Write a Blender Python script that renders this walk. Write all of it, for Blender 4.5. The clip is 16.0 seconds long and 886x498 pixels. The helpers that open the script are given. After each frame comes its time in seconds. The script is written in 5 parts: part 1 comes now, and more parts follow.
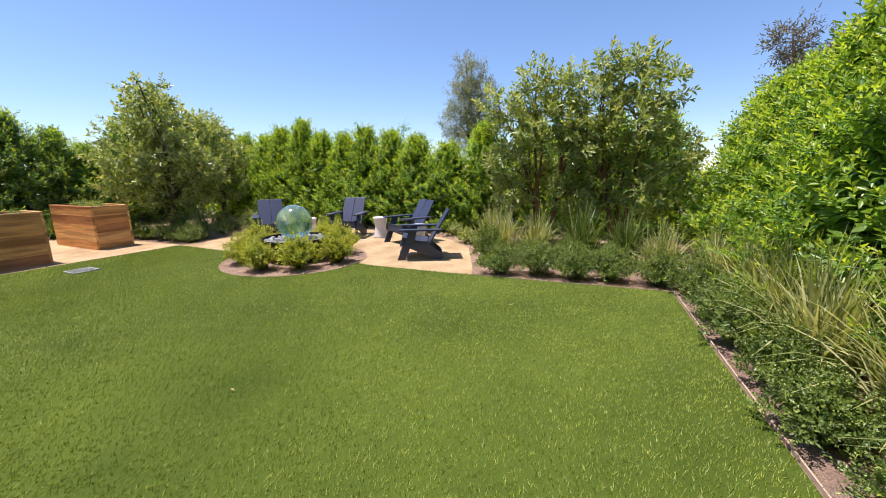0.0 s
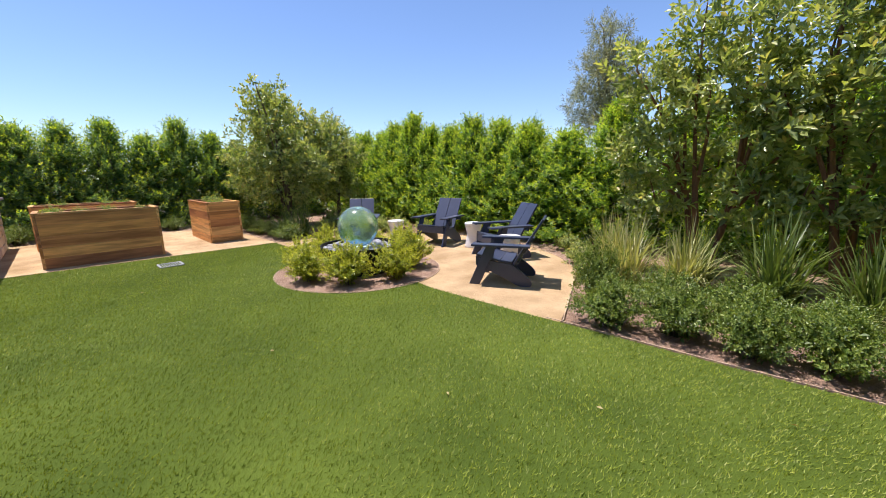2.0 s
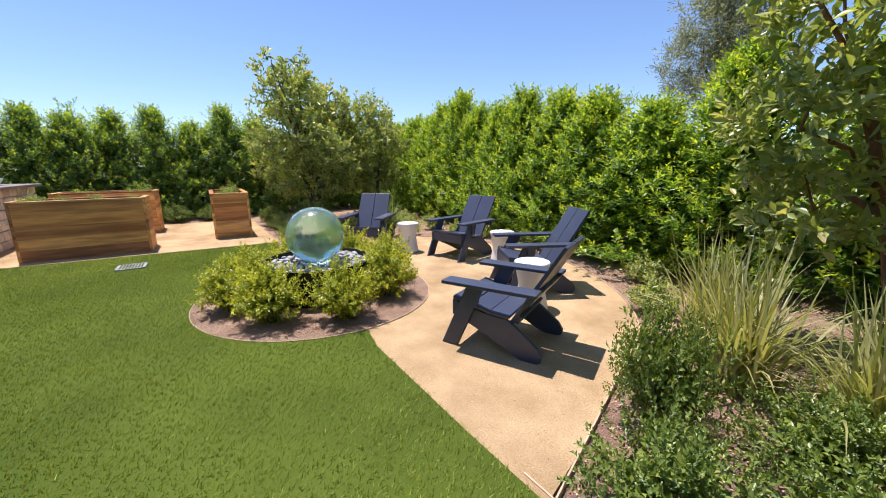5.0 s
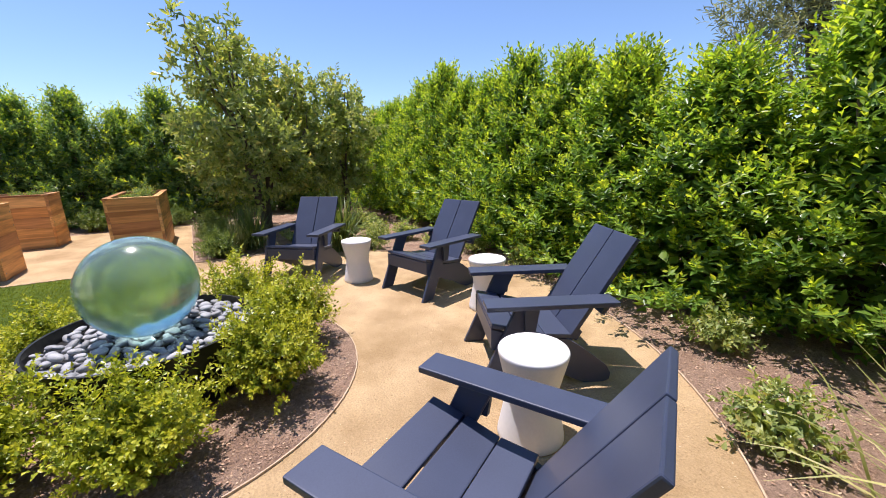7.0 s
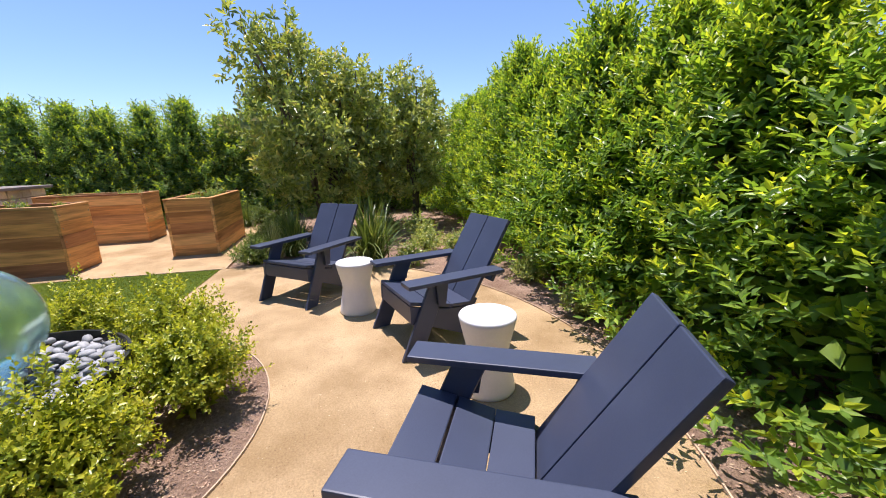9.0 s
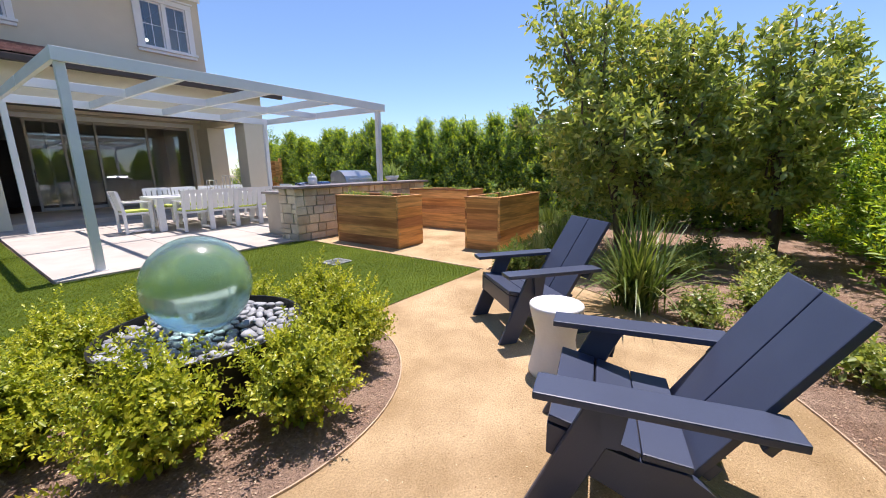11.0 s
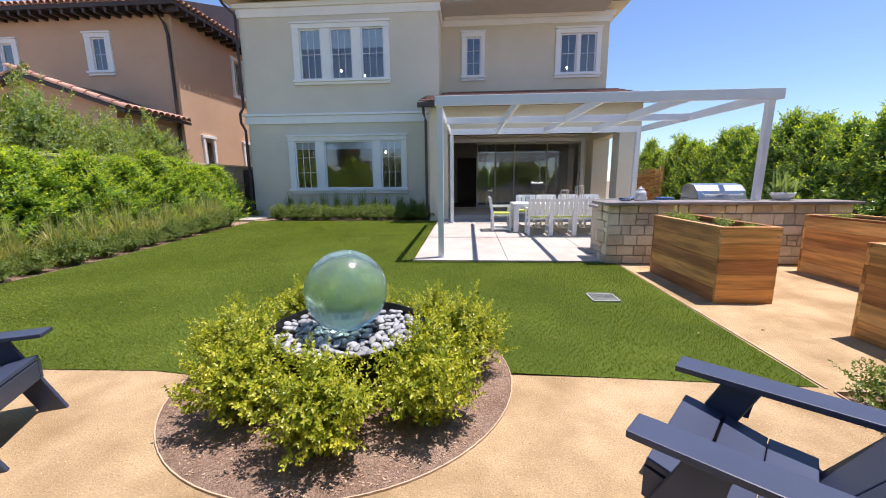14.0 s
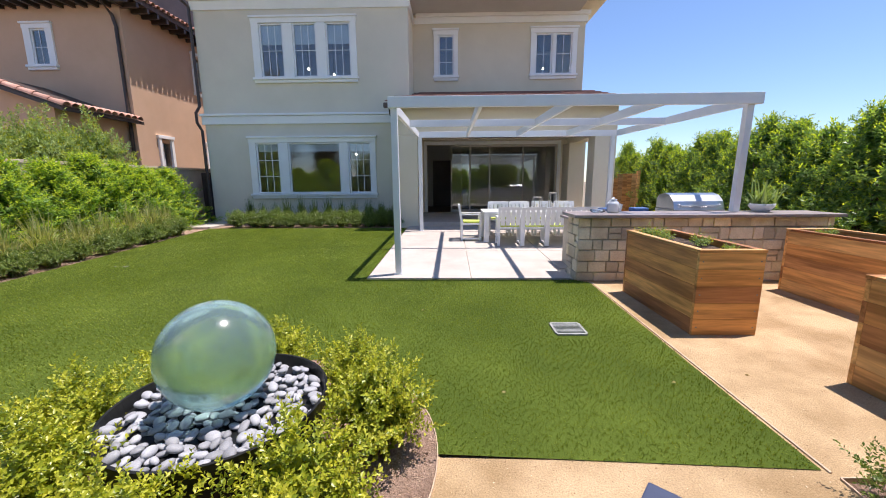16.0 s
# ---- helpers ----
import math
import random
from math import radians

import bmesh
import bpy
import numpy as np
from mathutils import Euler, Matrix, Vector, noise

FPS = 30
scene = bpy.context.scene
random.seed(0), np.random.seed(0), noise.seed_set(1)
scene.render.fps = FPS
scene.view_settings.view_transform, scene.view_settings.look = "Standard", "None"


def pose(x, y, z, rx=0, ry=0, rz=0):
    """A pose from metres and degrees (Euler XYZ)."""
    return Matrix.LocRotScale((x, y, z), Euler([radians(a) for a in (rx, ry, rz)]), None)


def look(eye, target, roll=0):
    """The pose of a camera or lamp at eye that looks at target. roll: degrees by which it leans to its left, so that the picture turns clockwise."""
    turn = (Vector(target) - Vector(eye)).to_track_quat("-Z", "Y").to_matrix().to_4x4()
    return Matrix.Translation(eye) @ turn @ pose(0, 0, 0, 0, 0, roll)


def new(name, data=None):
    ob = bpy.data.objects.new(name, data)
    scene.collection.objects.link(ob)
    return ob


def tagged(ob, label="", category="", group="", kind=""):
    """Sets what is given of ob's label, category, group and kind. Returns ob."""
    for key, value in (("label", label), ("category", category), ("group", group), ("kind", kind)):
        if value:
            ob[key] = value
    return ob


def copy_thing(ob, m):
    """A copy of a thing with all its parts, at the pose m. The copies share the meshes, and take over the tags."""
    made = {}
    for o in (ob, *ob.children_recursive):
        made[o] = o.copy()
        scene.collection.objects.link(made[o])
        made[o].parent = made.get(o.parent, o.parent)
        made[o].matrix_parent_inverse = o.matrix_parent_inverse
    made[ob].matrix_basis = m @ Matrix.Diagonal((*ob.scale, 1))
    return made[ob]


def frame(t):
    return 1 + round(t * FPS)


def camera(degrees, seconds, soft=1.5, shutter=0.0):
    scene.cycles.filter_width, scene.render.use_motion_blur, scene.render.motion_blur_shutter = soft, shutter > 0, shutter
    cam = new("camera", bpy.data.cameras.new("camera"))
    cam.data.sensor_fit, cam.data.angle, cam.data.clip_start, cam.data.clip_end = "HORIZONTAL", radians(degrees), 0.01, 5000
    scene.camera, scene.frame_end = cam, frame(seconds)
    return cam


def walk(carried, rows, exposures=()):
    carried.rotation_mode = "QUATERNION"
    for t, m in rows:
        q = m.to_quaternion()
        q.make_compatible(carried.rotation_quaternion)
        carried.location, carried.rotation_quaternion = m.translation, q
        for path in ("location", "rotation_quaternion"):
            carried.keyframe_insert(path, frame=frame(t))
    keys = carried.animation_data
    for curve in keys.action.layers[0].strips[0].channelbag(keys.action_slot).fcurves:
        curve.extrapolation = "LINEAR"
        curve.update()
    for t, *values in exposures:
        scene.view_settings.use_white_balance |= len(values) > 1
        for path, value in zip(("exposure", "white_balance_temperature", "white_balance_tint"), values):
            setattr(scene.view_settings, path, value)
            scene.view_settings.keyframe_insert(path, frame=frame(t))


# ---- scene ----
cam = camera(99.0, 16.0, 1.0)
PATH = [
    (0, (-4.828, 4.713, 1.424), (-4.035, 2.92, 1.026), -0.6),
    (0.5, (-4.842, 4.201, 1.328), (-3.746, 2.574, 0.938), -1.3),
    (1, (-4.737, 3.857, 1.337), (-3.522, 2.316, 0.951), -0.9),
    (1.5, (-4.679, 3.439, 1.295), (-3.379, 1.964, 0.932), -0.6),
    (2, (-4.67, 2.898, 1.357), (-3.283, 1.511, 0.965), -0.9),
    (2.5, (-4.751, 2.432, 1.327), (-3.243, 1.171, 0.96), -0.6),
    (3, (-4.738, 1.97, 1.345), (-3.129, 0.847, 0.957), -1.1),
    (3.5, (-4.696, 1.637, 1.32), (-3.055, 0.564, 0.928), -0.6),
    (4, (-4.537, 1.232, 1.335), (-2.87, 0.211, 0.91), -1.1),
    (4.2, (-4.448, 1.177, 1.327), (-2.783, 0.148, 0.918), -0.3),
    (6.5, (-2.905, -0.153, 1.31), (-1.247, -1.165, 0.836), -1.1),
    (7, (-2.657, -0.453, 1.311), (-0.998, -1.467, 0.841), -1.1),
    (7.5, (-2.51, -0.808, 1.322), (-0.849, -1.817, 0.848), -1.4),
    (8, (-2.332, -1.125, 1.311), (-0.666, -2.123, 0.835), -1.5),
    (9.25, (-1.87, -1.88, 1.295), (0.04, -2.16, 0.845), -1.4),
    (10.3, (-1.223, -2.361, 1.28), (0.68, -1.926, 0.845), -1.2),
    (10.5, (-1.105, -2.428, 1.266), (0.733, -1.767, 0.838), -1.4),
    (11, (-0.891, -2.494, 1.264), (0.691, -1.339, 0.856), -1.1),
    (11.5, (-0.531, -2.545, 1.246), (0.582, -0.927, 0.865), -0.9),
    (12, (-0.168, -2.559, 1.306), (0.694, -0.797, 0.917), -1.0),
    (12.5, (0.2, -2.489, 1.301), (0.971, -0.683, 0.917), -0.9),
    (13, (0.428, -2.564, 1.347), (0.932, -0.664, 0.979), -0.9),
    (13.5, (0.56, -2.61, 1.366), (0.623, -0.642, 1.018), -0.4),
    (14, (0.853, -2.592, 1.386), (0.723, -0.628, 1.033), -0.5),
    (14.5, (1.05, -2.477, 1.427), (0.814, -0.522, 1.075), -0.3),
    (15, (1.13, -2.318, 1.462), (0.904, -0.362, 1.109), -0.2),
    (15.5, (1.183, -2.068, 1.484), (1.036, -0.105, 1.131), -0.3),
    (16, (1.247, -1.917, 1.531), (1.201, 0.051, 1.178), -0.4),
]
walk(cam, [(t, look(eye, target, roll)) for t, eye, target, roll in PATH])

# ---- light ----
SUN_TO = Vector((0.68, 0.20, 2.60)).normalized()
world = bpy.data.worlds.new("sky")
scene.world = world
world.use_nodes = True
sky = world.node_tree.nodes.new("ShaderNodeTexSky")
sky.sky_type, sky.sun_disc = "NISHITA", False
sky.sun_elevation, sky.sun_rotation = math.asin(SUN_TO.z), math.atan2(SUN_TO.x, SUN_TO.y)
sky.air_density, sky.dust_density, sky.ozone_density = 1.0, 0.1, 5.5
background = world.node_tree.nodes["Background"]
background.inputs["Strength"].default_value = 0.122
world.node_tree.links.new(sky.outputs[0], background.inputs[0])
sun_data = bpy.data.lights.new("sun", "SUN")
sun_data.energy, sun_data.angle, sun_data.color = 5.0, radians(0.53), (1.0, 0.93, 0.85)
sun = new("sun", sun_data)
sun.matrix_world = look(SUN_TO * 30, (0, 0, 0))
scene.view_settings.exposure = 0.52
scene.view_settings.use_white_balance = True
scene.view_settings.white_balance_temperature, scene.view_settings.white_balance_tint = 6250, 19


# ---- building helpers ----
def part(name, bm, material, parent=None, label="", m=None, smooth=False):
    """Links a bmesh or a mesh as one object."""
    if isinstance(bm, bmesh.types.BMesh):
        me = bpy.data.meshes.new(name)
        bm.to_mesh(me)
        bm.free()
    else:
        me = bm
    if material is not None and not me.materials:
        me.materials.append(material)
    if smooth:
        me.polygons.foreach_set("use_smooth", [True] * len(me.polygons))
    ob = new(name, me)
    ob.parent = parent
    if m is not None:
        ob.matrix_basis = m
    if label:
        tagged(ob, label)
    return ob


def thing(name, label, category, group="", kind="", m=None):
    ob = new(name)
    ob.empty_display_size = 0.1
    if m is not None:
        ob.matrix_basis = m
    return tagged(ob, label, category, group, kind)


def box(bm, x0, x1, y0, y1, z0, z1, bevel=0.0, turn=None):
    r = bmesh.ops.create_cube(bm, size=1.0)
    vs = r["verts"]
    c = Vector(((x0 + x1) / 2, (y0 + y1) / 2, (z0 + z1) / 2))
    for v in vs:
        v.co = Vector((v.co.x * (x1 - x0), v.co.y * (y1 - y0), v.co.z * (z1 - z0)))
    if bevel:
        es = list({e for v in vs for e in v.link_edges})
        made = bmesh.ops.bevel(bm, geom=es, offset=bevel, segments=2, affect="EDGES", profile=0.6)
        vs = list({v for f in made["faces"] for v in f.verts} | {v for v in vs if v.is_valid})
    for v in vs:
        v.co = (turn @ v.co if turn else v.co) + c
    return vs


def boxed(x0, x1, y0, y1, z0, z1, bevel=0.0):
    bm = bmesh.new()
    box(bm, x0, x1, y0, y1, z0, z1, bevel)
    return bm


def lathe(profile, seg=40, cap=True):
    """A turned shape from (radius, height) pairs."""
    bm = bmesh.new()
    rings = []
    for r, z in profile:
        rings.append([bm.verts.new((r * math.cos(a), r * math.sin(a), z)) for a in (2 * math.pi * i / seg for i in range(seg))])
    for a, b in zip(rings, rings[1:]):
        for i in range(seg):
            bm.faces.new((a[i], a[(i + 1) % seg], b[(i + 1) % seg], b[i]))
    if cap:
        bm.faces.new(rings[0][::-1])
        bm.faces.new(rings[-1])
    return bm


def tube(bm, pts, r0, r1, seg=7):
    pts = [Vector(p) for p in pts]
    rings = []
    for i, p in enumerate(pts):
        d = (pts[min(i + 1, len(pts) - 1)] - pts[max(i - 1, 0)]).normalized()
        u = d.orthogonal().normalized()
        w = d.cross(u)
        r = r0 + (r1 - r0) * i / max(1, len(pts) - 1)
        rings.append([bm.verts.new(p + r * (math.cos(a) * u + math.sin(a) * w)) for a in (2 * math.pi * k / seg for k in range(seg))])
    for a, b in zip(rings, rings[1:]):
        for k in range(seg):
            bm.faces.new((a[k], a[(k + 1) % seg], b[(k + 1) % seg], b[k]))
    bm.faces.new(rings[0][::-1])
    bm.faces.new(rings[-1])


def prism(bm, outline, axis, lo, hi):
    """A flat outline, of points in the plane square to the axis, given depth from lo to hi."""
    def at(p, d):
        return {"x": (d, p[0], p[1]), "y": (p[0], d, p[1]), "z": (p[0], p[1], d)}[axis]
    a = [bm.verts.new(at(p, lo)) for p in outline]
    b = [bm.verts.new(at(p, hi)) for p in outline]
    bm.faces.new(a)
    bm.faces.new(b[::-1])
    for i in range(len(a)):
        j = (i + 1) % len(a)
        bm.faces.new((a[j], a[i], b[i], b[j]))
    bmesh.ops.recalc_face_normals(bm, faces=bm.faces[:])


def array_mesh(name, verts, faces, slots=None):
    """A mesh out of arrays: verts (n, 3), faces (m, k)."""
    me = bpy.data.meshes.new(name)
    verts, faces = np.asarray(verts, np.float32), np.asarray(faces, np.int32)
    m, k = faces.shape
    me.vertices.add(len(verts))
    me.vertices.foreach_set("co", verts.ravel())
    me.loops.add(m * k)
    me.loops.foreach_set("vertex_index", faces.ravel())
    me.polygons.add(m)
    me.polygons.foreach_set("loop_start", np.arange(0, m * k, k, dtype=np.int32))
    if slots is not None:
        me.polygons.foreach_set("material_index", np.asarray(slots, np.int32))
    me.update(calc_edges=True)
    return me


def sheet(outline, z):
    """A level sheet in the outline."""
    from mathutils.geometry import tessellate_polygon
    pts = [Vector((x, y, 0)) for x, y in outline]
    bm = bmesh.new()
    vs = [bm.verts.new((p.x, p.y, z)) for p in pts]
    for tri in tessellate_polygon([pts]):
        try:
            bm.faces.new([vs[i] for i in tri])
        except ValueError:
            pass
    for f in bm.faces:
        f.normal_update()
        if f.normal.z < 0:
            f.normal_flip()
    return bm


def inside(outline, x, y):
    """Which of the points (arrays x, y) lie in the outline."""
    hit = np.zeros(len(x), bool)
    for (xa, ya), (xb, yb) in zip(outline, outline[1:] + outline[:1]):
        if ya != yb:
            hit ^= ((ya > y) != (yb > y)) & (x < (xb - xa) * (y - ya) / (yb - ya) + xa)
    return hit


# ---- materials ----
def nodes_of(name):
    mat = bpy.data.materials.new(name)
    mat.use_nodes = True
    nt = mat.node_tree
    return mat, nt, nt.nodes["Principled BSDF"], nt.nodes["Material Output"]


def noise_node(nt, scale, detail=5.0, rough=0.6, stretch=None):
    n = nt.nodes.new("ShaderNodeTexNoise")
    n.inputs["Scale"].default_value, n.inputs["Detail"].default_value, n.inputs["Roughness"].default_value = scale, detail, rough
    co = nt.nodes.new("ShaderNodeTexCoord")
    if stretch:
        mp = nt.nodes.new("ShaderNodeMapping")
        mp.inputs["Scale"].default_value = stretch
        nt.links.new(co.outputs["Object"], mp.inputs["Vector"])
        nt.links.new(mp.outputs[0], n.inputs["Vector"])
    else:
        nt.links.new(co.outputs["Object"], n.inputs["Vector"])
    return n


def ramp_node(nt, source, stops):
    r = nt.nodes.new("ShaderNodeValToRGB")
    els = r.color_ramp.elements
    while len(els) < len(stops):
        els.new(0.5)
    for e, (p, c) in zip(els, stops):
        e.position, e.color = p, (*c, 1)
    nt.links.new(source, r.inputs[0])
    return r


def blend(nt, a, b, fac, how="MIX"):
    m = nt.nodes.new("ShaderNodeMix")
    m.data_type, m.blend_type = "RGBA", how
    for sock, val in ((m.inputs[0], fac), (m.inputs[6], a), (m.inputs[7], b)):
        if isinstance(val, (int, float)):
            sock.default_value = val
        elif isinstance(val, tuple):
            sock.default_value = (*val, 1)
        else:
            nt.links.new(val, sock)
    return m.outputs[2]


def bump_on(nt, bsdf, source, strength, distance):
    b = nt.nodes.new("ShaderNodeBump")
    b.inputs["Strength"].default_value, b.inputs["Distance"].default_value = strength, distance
    nt.links.new(source, b.inputs["Height"])
    nt.links.new(b.outputs[0], bsdf.inputs["Normal"])
    return b


def surface(name, dark, light, coarse=2.0, fine=40.0, rough=0.7, bump=0.3, depth=0.01, metal=0.0, fine_mix=0.35, vary=0.0, stretch=None, spec=0.5, coarse_lo=0.35, coarse_hi=0.65):
    """Paint, stone, earth: two tones at a coarse scale, grain at a fine one, relief from the grain."""
    mat, nt, bsdf, _ = nodes_of(name)
    big, small = noise_node(nt, coarse, 4, 0.6, stretch), noise_node(nt, fine, 6, 0.65, stretch)
    tone = ramp_node(nt, big.outputs[0], [(coarse_lo, dark), (coarse_hi, light)]).outputs[0]
    grain = ramp_node(nt, small.outputs[0], [(0.3, (0.55, 0.55, 0.55)), (0.7, (1.3, 1.3, 1.3))]).outputs[0]
    col = blend(nt, tone, grain, fine_mix, "MULTIPLY")
    if vary:
        info = nt.nodes.new("ShaderNodeObjectInfo")
        shade = ramp_node(nt, info.outputs["Random"], [(0.0, (1 - vary,) * 3), (1.0, (1 + vary,) * 3)]).outputs[0]
        col = blend(nt, col, shade, 1.0, "MULTIPLY")
    nt.links.new(col, bsdf.inputs["Base Color"])
    bsdf.inputs["Roughness"].default_value, bsdf.inputs["Metallic"].default_value = rough, metal
    bsdf.inputs["Specular IOR Level"].default_value = spec
    if bump:
        bump_on(nt, bsdf, small.outputs[0], bump, depth)
    return mat


def leaf_material(name, stops, rough=0.45, through_light=0.3, spec=0.5, glow=(1.25, 1.2, 0.5)):
    """Leaves: each its own tone, shiny on top, some light passing through."""
    mat, nt, bsdf, out = nodes_of(name)
    geo = nt.nodes.new("ShaderNodeNewGeometry")
    tone = ramp_node(nt, geo.outputs["Random Per Island"], stops).outputs[0]
    patch = noise_node(nt, 2.2, 3)
    shade = ramp_node(nt, patch.outputs[0], [(0.3, (0.75, 0.8, 0.8)), (0.7, (1.2, 1.15, 1.05))]).outputs[0]
    col = blend(nt, tone, shade, 1.0, "MULTIPLY")
    nt.links.new(col, bsdf.inputs["Base Color"])
    bsdf.inputs["Roughness"].default_value = rough
    bsdf.inputs["Specular IOR Level"].default_value = spec
    tr = nt.nodes.new("ShaderNodeBsdfTranslucent")
    nt.links.new(blend(nt, col, glow, 1.0, "MULTIPLY"), tr.inputs["Color"])
    mix = nt.nodes.new("ShaderNodeMixShader")
    mix.inputs[0].default_value = through_light
    nt.links.new(bsdf.outputs[0], mix.inputs[1])
    nt.links.new(tr.outputs[0], mix.inputs[2])
    nt.links.new(mix.outputs[0], out.inputs["Surface"])
    return mat


def wood_material(name, pale, mid, deep, along="x", vary=0.5):
    """Sawn cedar boards: grain along the board, each board its own tone."""
    mat, nt, bsdf, _ = nodes_of(name)
    info = nt.nodes.new("ShaderNodeObjectInfo")
    co = nt.nodes.new("ShaderNodeTexCoord")
    shift = nt.nodes.new("ShaderNodeVectorMath")
    shift.operation = "ADD"
    nt.links.new(co.outputs["Object"], shift.inputs[0])
    times = nt.nodes.new("ShaderNodeMath")
    times.operation = "MULTIPLY"
    times.inputs[1].default_value = 37.0
    nt.links.new(info.outputs["Random"], times.inputs[0])
    nt.links.new(times.outputs[0], shift.inputs[1])
    mp = nt.nodes.new("ShaderNodeMapping")
    mp.inputs["Scale"].default_value = {"x": (0.7, 9, 9), "y": (9, 0.7, 9), "z": (9, 9, 0.7)}[along]
    nt.links.new(shift.outputs[0], mp.inputs["Vector"])
    grain, bands = nt.nodes.new("ShaderNodeTexNoise"), nt.nodes.new("ShaderNodeTexNoise")
    grain.inputs["Scale"].default_value, grain.inputs["Detail"].default_value = 6.0, 8
    bands.inputs["Scale"].default_value, bands.inputs["Detail"].default_value = 1.3, 3
    for n in (grain, bands):
        nt.links.new(mp.outputs[0], n.inputs["Vector"])
    tone = ramp_node(nt, info.outputs["Random"], [(0.0, pale), (0.3, mid), (0.5, deep), (0.7, pale), (0.85, mid), (1.0, deep)]).outputs[0]
    stripe = ramp_node(nt, bands.outputs[0], [(0.38, (0.6, 0.52, 0.44)), (0.56, (1.14, 1.12, 1.06))]).outputs[0]
    line = ramp_node(nt, grain.outputs[0], [(0.3, (0.72, 0.68, 0.64)), (0.65, (1.12, 1.1, 1.08))]).outputs[0]
    col = blend(nt, blend(nt, tone, stripe, 0.85, "MULTIPLY"), line, 0.7, "MULTIPLY")
    nt.links.new(col, bsdf.inputs["Base Color"])
    bsdf.inputs["Roughness"].default_value = 0.55
    bump_on(nt, bsdf, grain.outputs[0], 0.25, 0.004)
    return mat


def clear_glass(name, tint=(1, 1, 1), rough=0.0, ior=1.5):
    mat, nt, bsdf, _ = nodes_of(name)
    bsdf.inputs["Base Color"].default_value = (*tint, 1)
    bsdf.inputs["Transmission Weight"].default_value = 1.0
    bsdf.inputs["Roughness"].default_value = rough
    bsdf.inputs["IOR"].default_value = ior
    return mat


def lamp_material(name, colour, strength):
    mat, nt, bsdf, _ = nodes_of(name)
    bsdf.inputs["Base Color"].default_value = (*colour, 1)
    bsdf.inputs["Emission Color"].default_value = (*colour, 1)
    bsdf.inputs["Emission Strength"].default_value = strength
    return mat


TURF = surface("turf", (0.055, 0.085, 0.011), (0.095, 0.135, 0.018), 0.7, 160, 0.9, 0.4, 0.02, fine_mix=0.8, spec=0.1)
BLADE = leaf_material("turf_blade", [(0, (0.11, 0.165, 0.014)), (0.45, (0.22, 0.28, 0.027)), (0.85, (0.31, 0.37, 0.05)), (1, (0.44, 0.46, 0.12))], 0.5, 0.26, 0.35)
GRANITE = surface("decomposed_granite", (0.39, 0.265, 0.135), (0.61, 0.44, 0.25), 1.6, 90, 0.95, 0.8, 0.02, fine_mix=0.55, spec=0.15)
MULCH = surface("mulch", (0.39, 0.25, 0.175), (0.55, 0.38, 0.275), 3.0, 70, 0.95, 1.0, 0.05, fine_mix=0.8, spec=0.1)
CHIP = leaf_material("bark_chip", [(0, (0.27, 0.16, 0.11)), (0.5, (0.47, 0.31, 0.225)), (1, (0.6, 0.45, 0.33))], 0.9, 0.0, 0.1)
FAR_GROUND = surface("dry_ground", (0.2, 0.16, 0.1), (0.28, 0.23, 0.15), 0.2, 8, 0.95, 0.2)
CONCRETE = surface("pale_concrete", (0.42, 0.37, 0.315), (0.52, 0.46, 0.395), 1.3, 90, 0.85, 0.2, 0.004, fine_mix=0.2, vary=0.04)
WHITE = surface("white_paint", (0.78, 0.78, 0.78), (0.84, 0.84, 0.83), 1.5, 60, 0.4, 0.05, 0.002, fine_mix=0.06)
TRIM = surface("trim_paint", (0.87, 0.86, 0.83), (0.91, 0.9, 0.87), 1.5, 50, 0.7, 0.1, 0.003, fine_mix=0.1)
STUCCO = surface("grey_stucco", (0.7, 0.64, 0.515), (0.77, 0.705, 0.57), 0.6, 110, 0.92, 0.5, 0.006, fine_mix=0.16)
CREAM = surface("cream_stucco", (0.76, 0.68, 0.52), (0.82, 0.74, 0.58), 0.6, 110, 0.92, 0.5, 0.006, fine_mix=0.16)
TAN = surface("tan_stucco", (0.58, 0.38, 0.245), (0.66, 0.44, 0.29), 0.5, 100, 0.92, 0.5, 0.006, fine_mix=0.16)
BEIGE = surface("beige_stucco", (0.68, 0.6, 0.455), (0.75, 0.665, 0.51), 0.6, 110, 0.92, 0.5, 0.006, fine_mix=0.16)
PLASTER = surface("room_plaster", (0.5, 0.48, 0.44), (0.56, 0.54, 0.5), 1, 50, 0.9, 0.1)
ROOMFLOOR = surface("room_floor", (0.12, 0.08, 0.05), (0.18, 0.12, 0.08), 2, 30, 0.5, 0.1)
CLAY = surface("clay_tile", (0.42, 0.2, 0.14), (0.6, 0.37, 0.27), 3, 60, 0.85, 0.3, 0.004, vary=0.25)
FLATTILE = surface("brown_roof_tile", (0.16, 0.075, 0.055), (0.26, 0.13, 0.1), 2, 60, 0.8, 0.3, vary=0.2)
DARKWOOD = surface("dark_brown_paint", (0.045, 0.03, 0.024), (0.07, 0.047, 0.037), 2, 40, 0.5, 0.1)
BRONZE = surface("bronze_frame", (0.46, 0.42, 0.36), (0.54, 0.5, 0.43), 2, 40, 0.5, 0.05)
NAVY = surface("navy_recycled_plastic", (0.04, 0.05, 0.088), (0.053, 0.066, 0.112), 1.5, 220, 0.42, 0.12, 0.001, fine_mix=0.25, spec=0.5)
CERAMIC = surface("white_concrete_stool", (0.7, 0.695, 0.685), (0.77, 0.765, 0.768), 3, 60, 0.6, 0.12, 0.002, fine_mix=0.08)
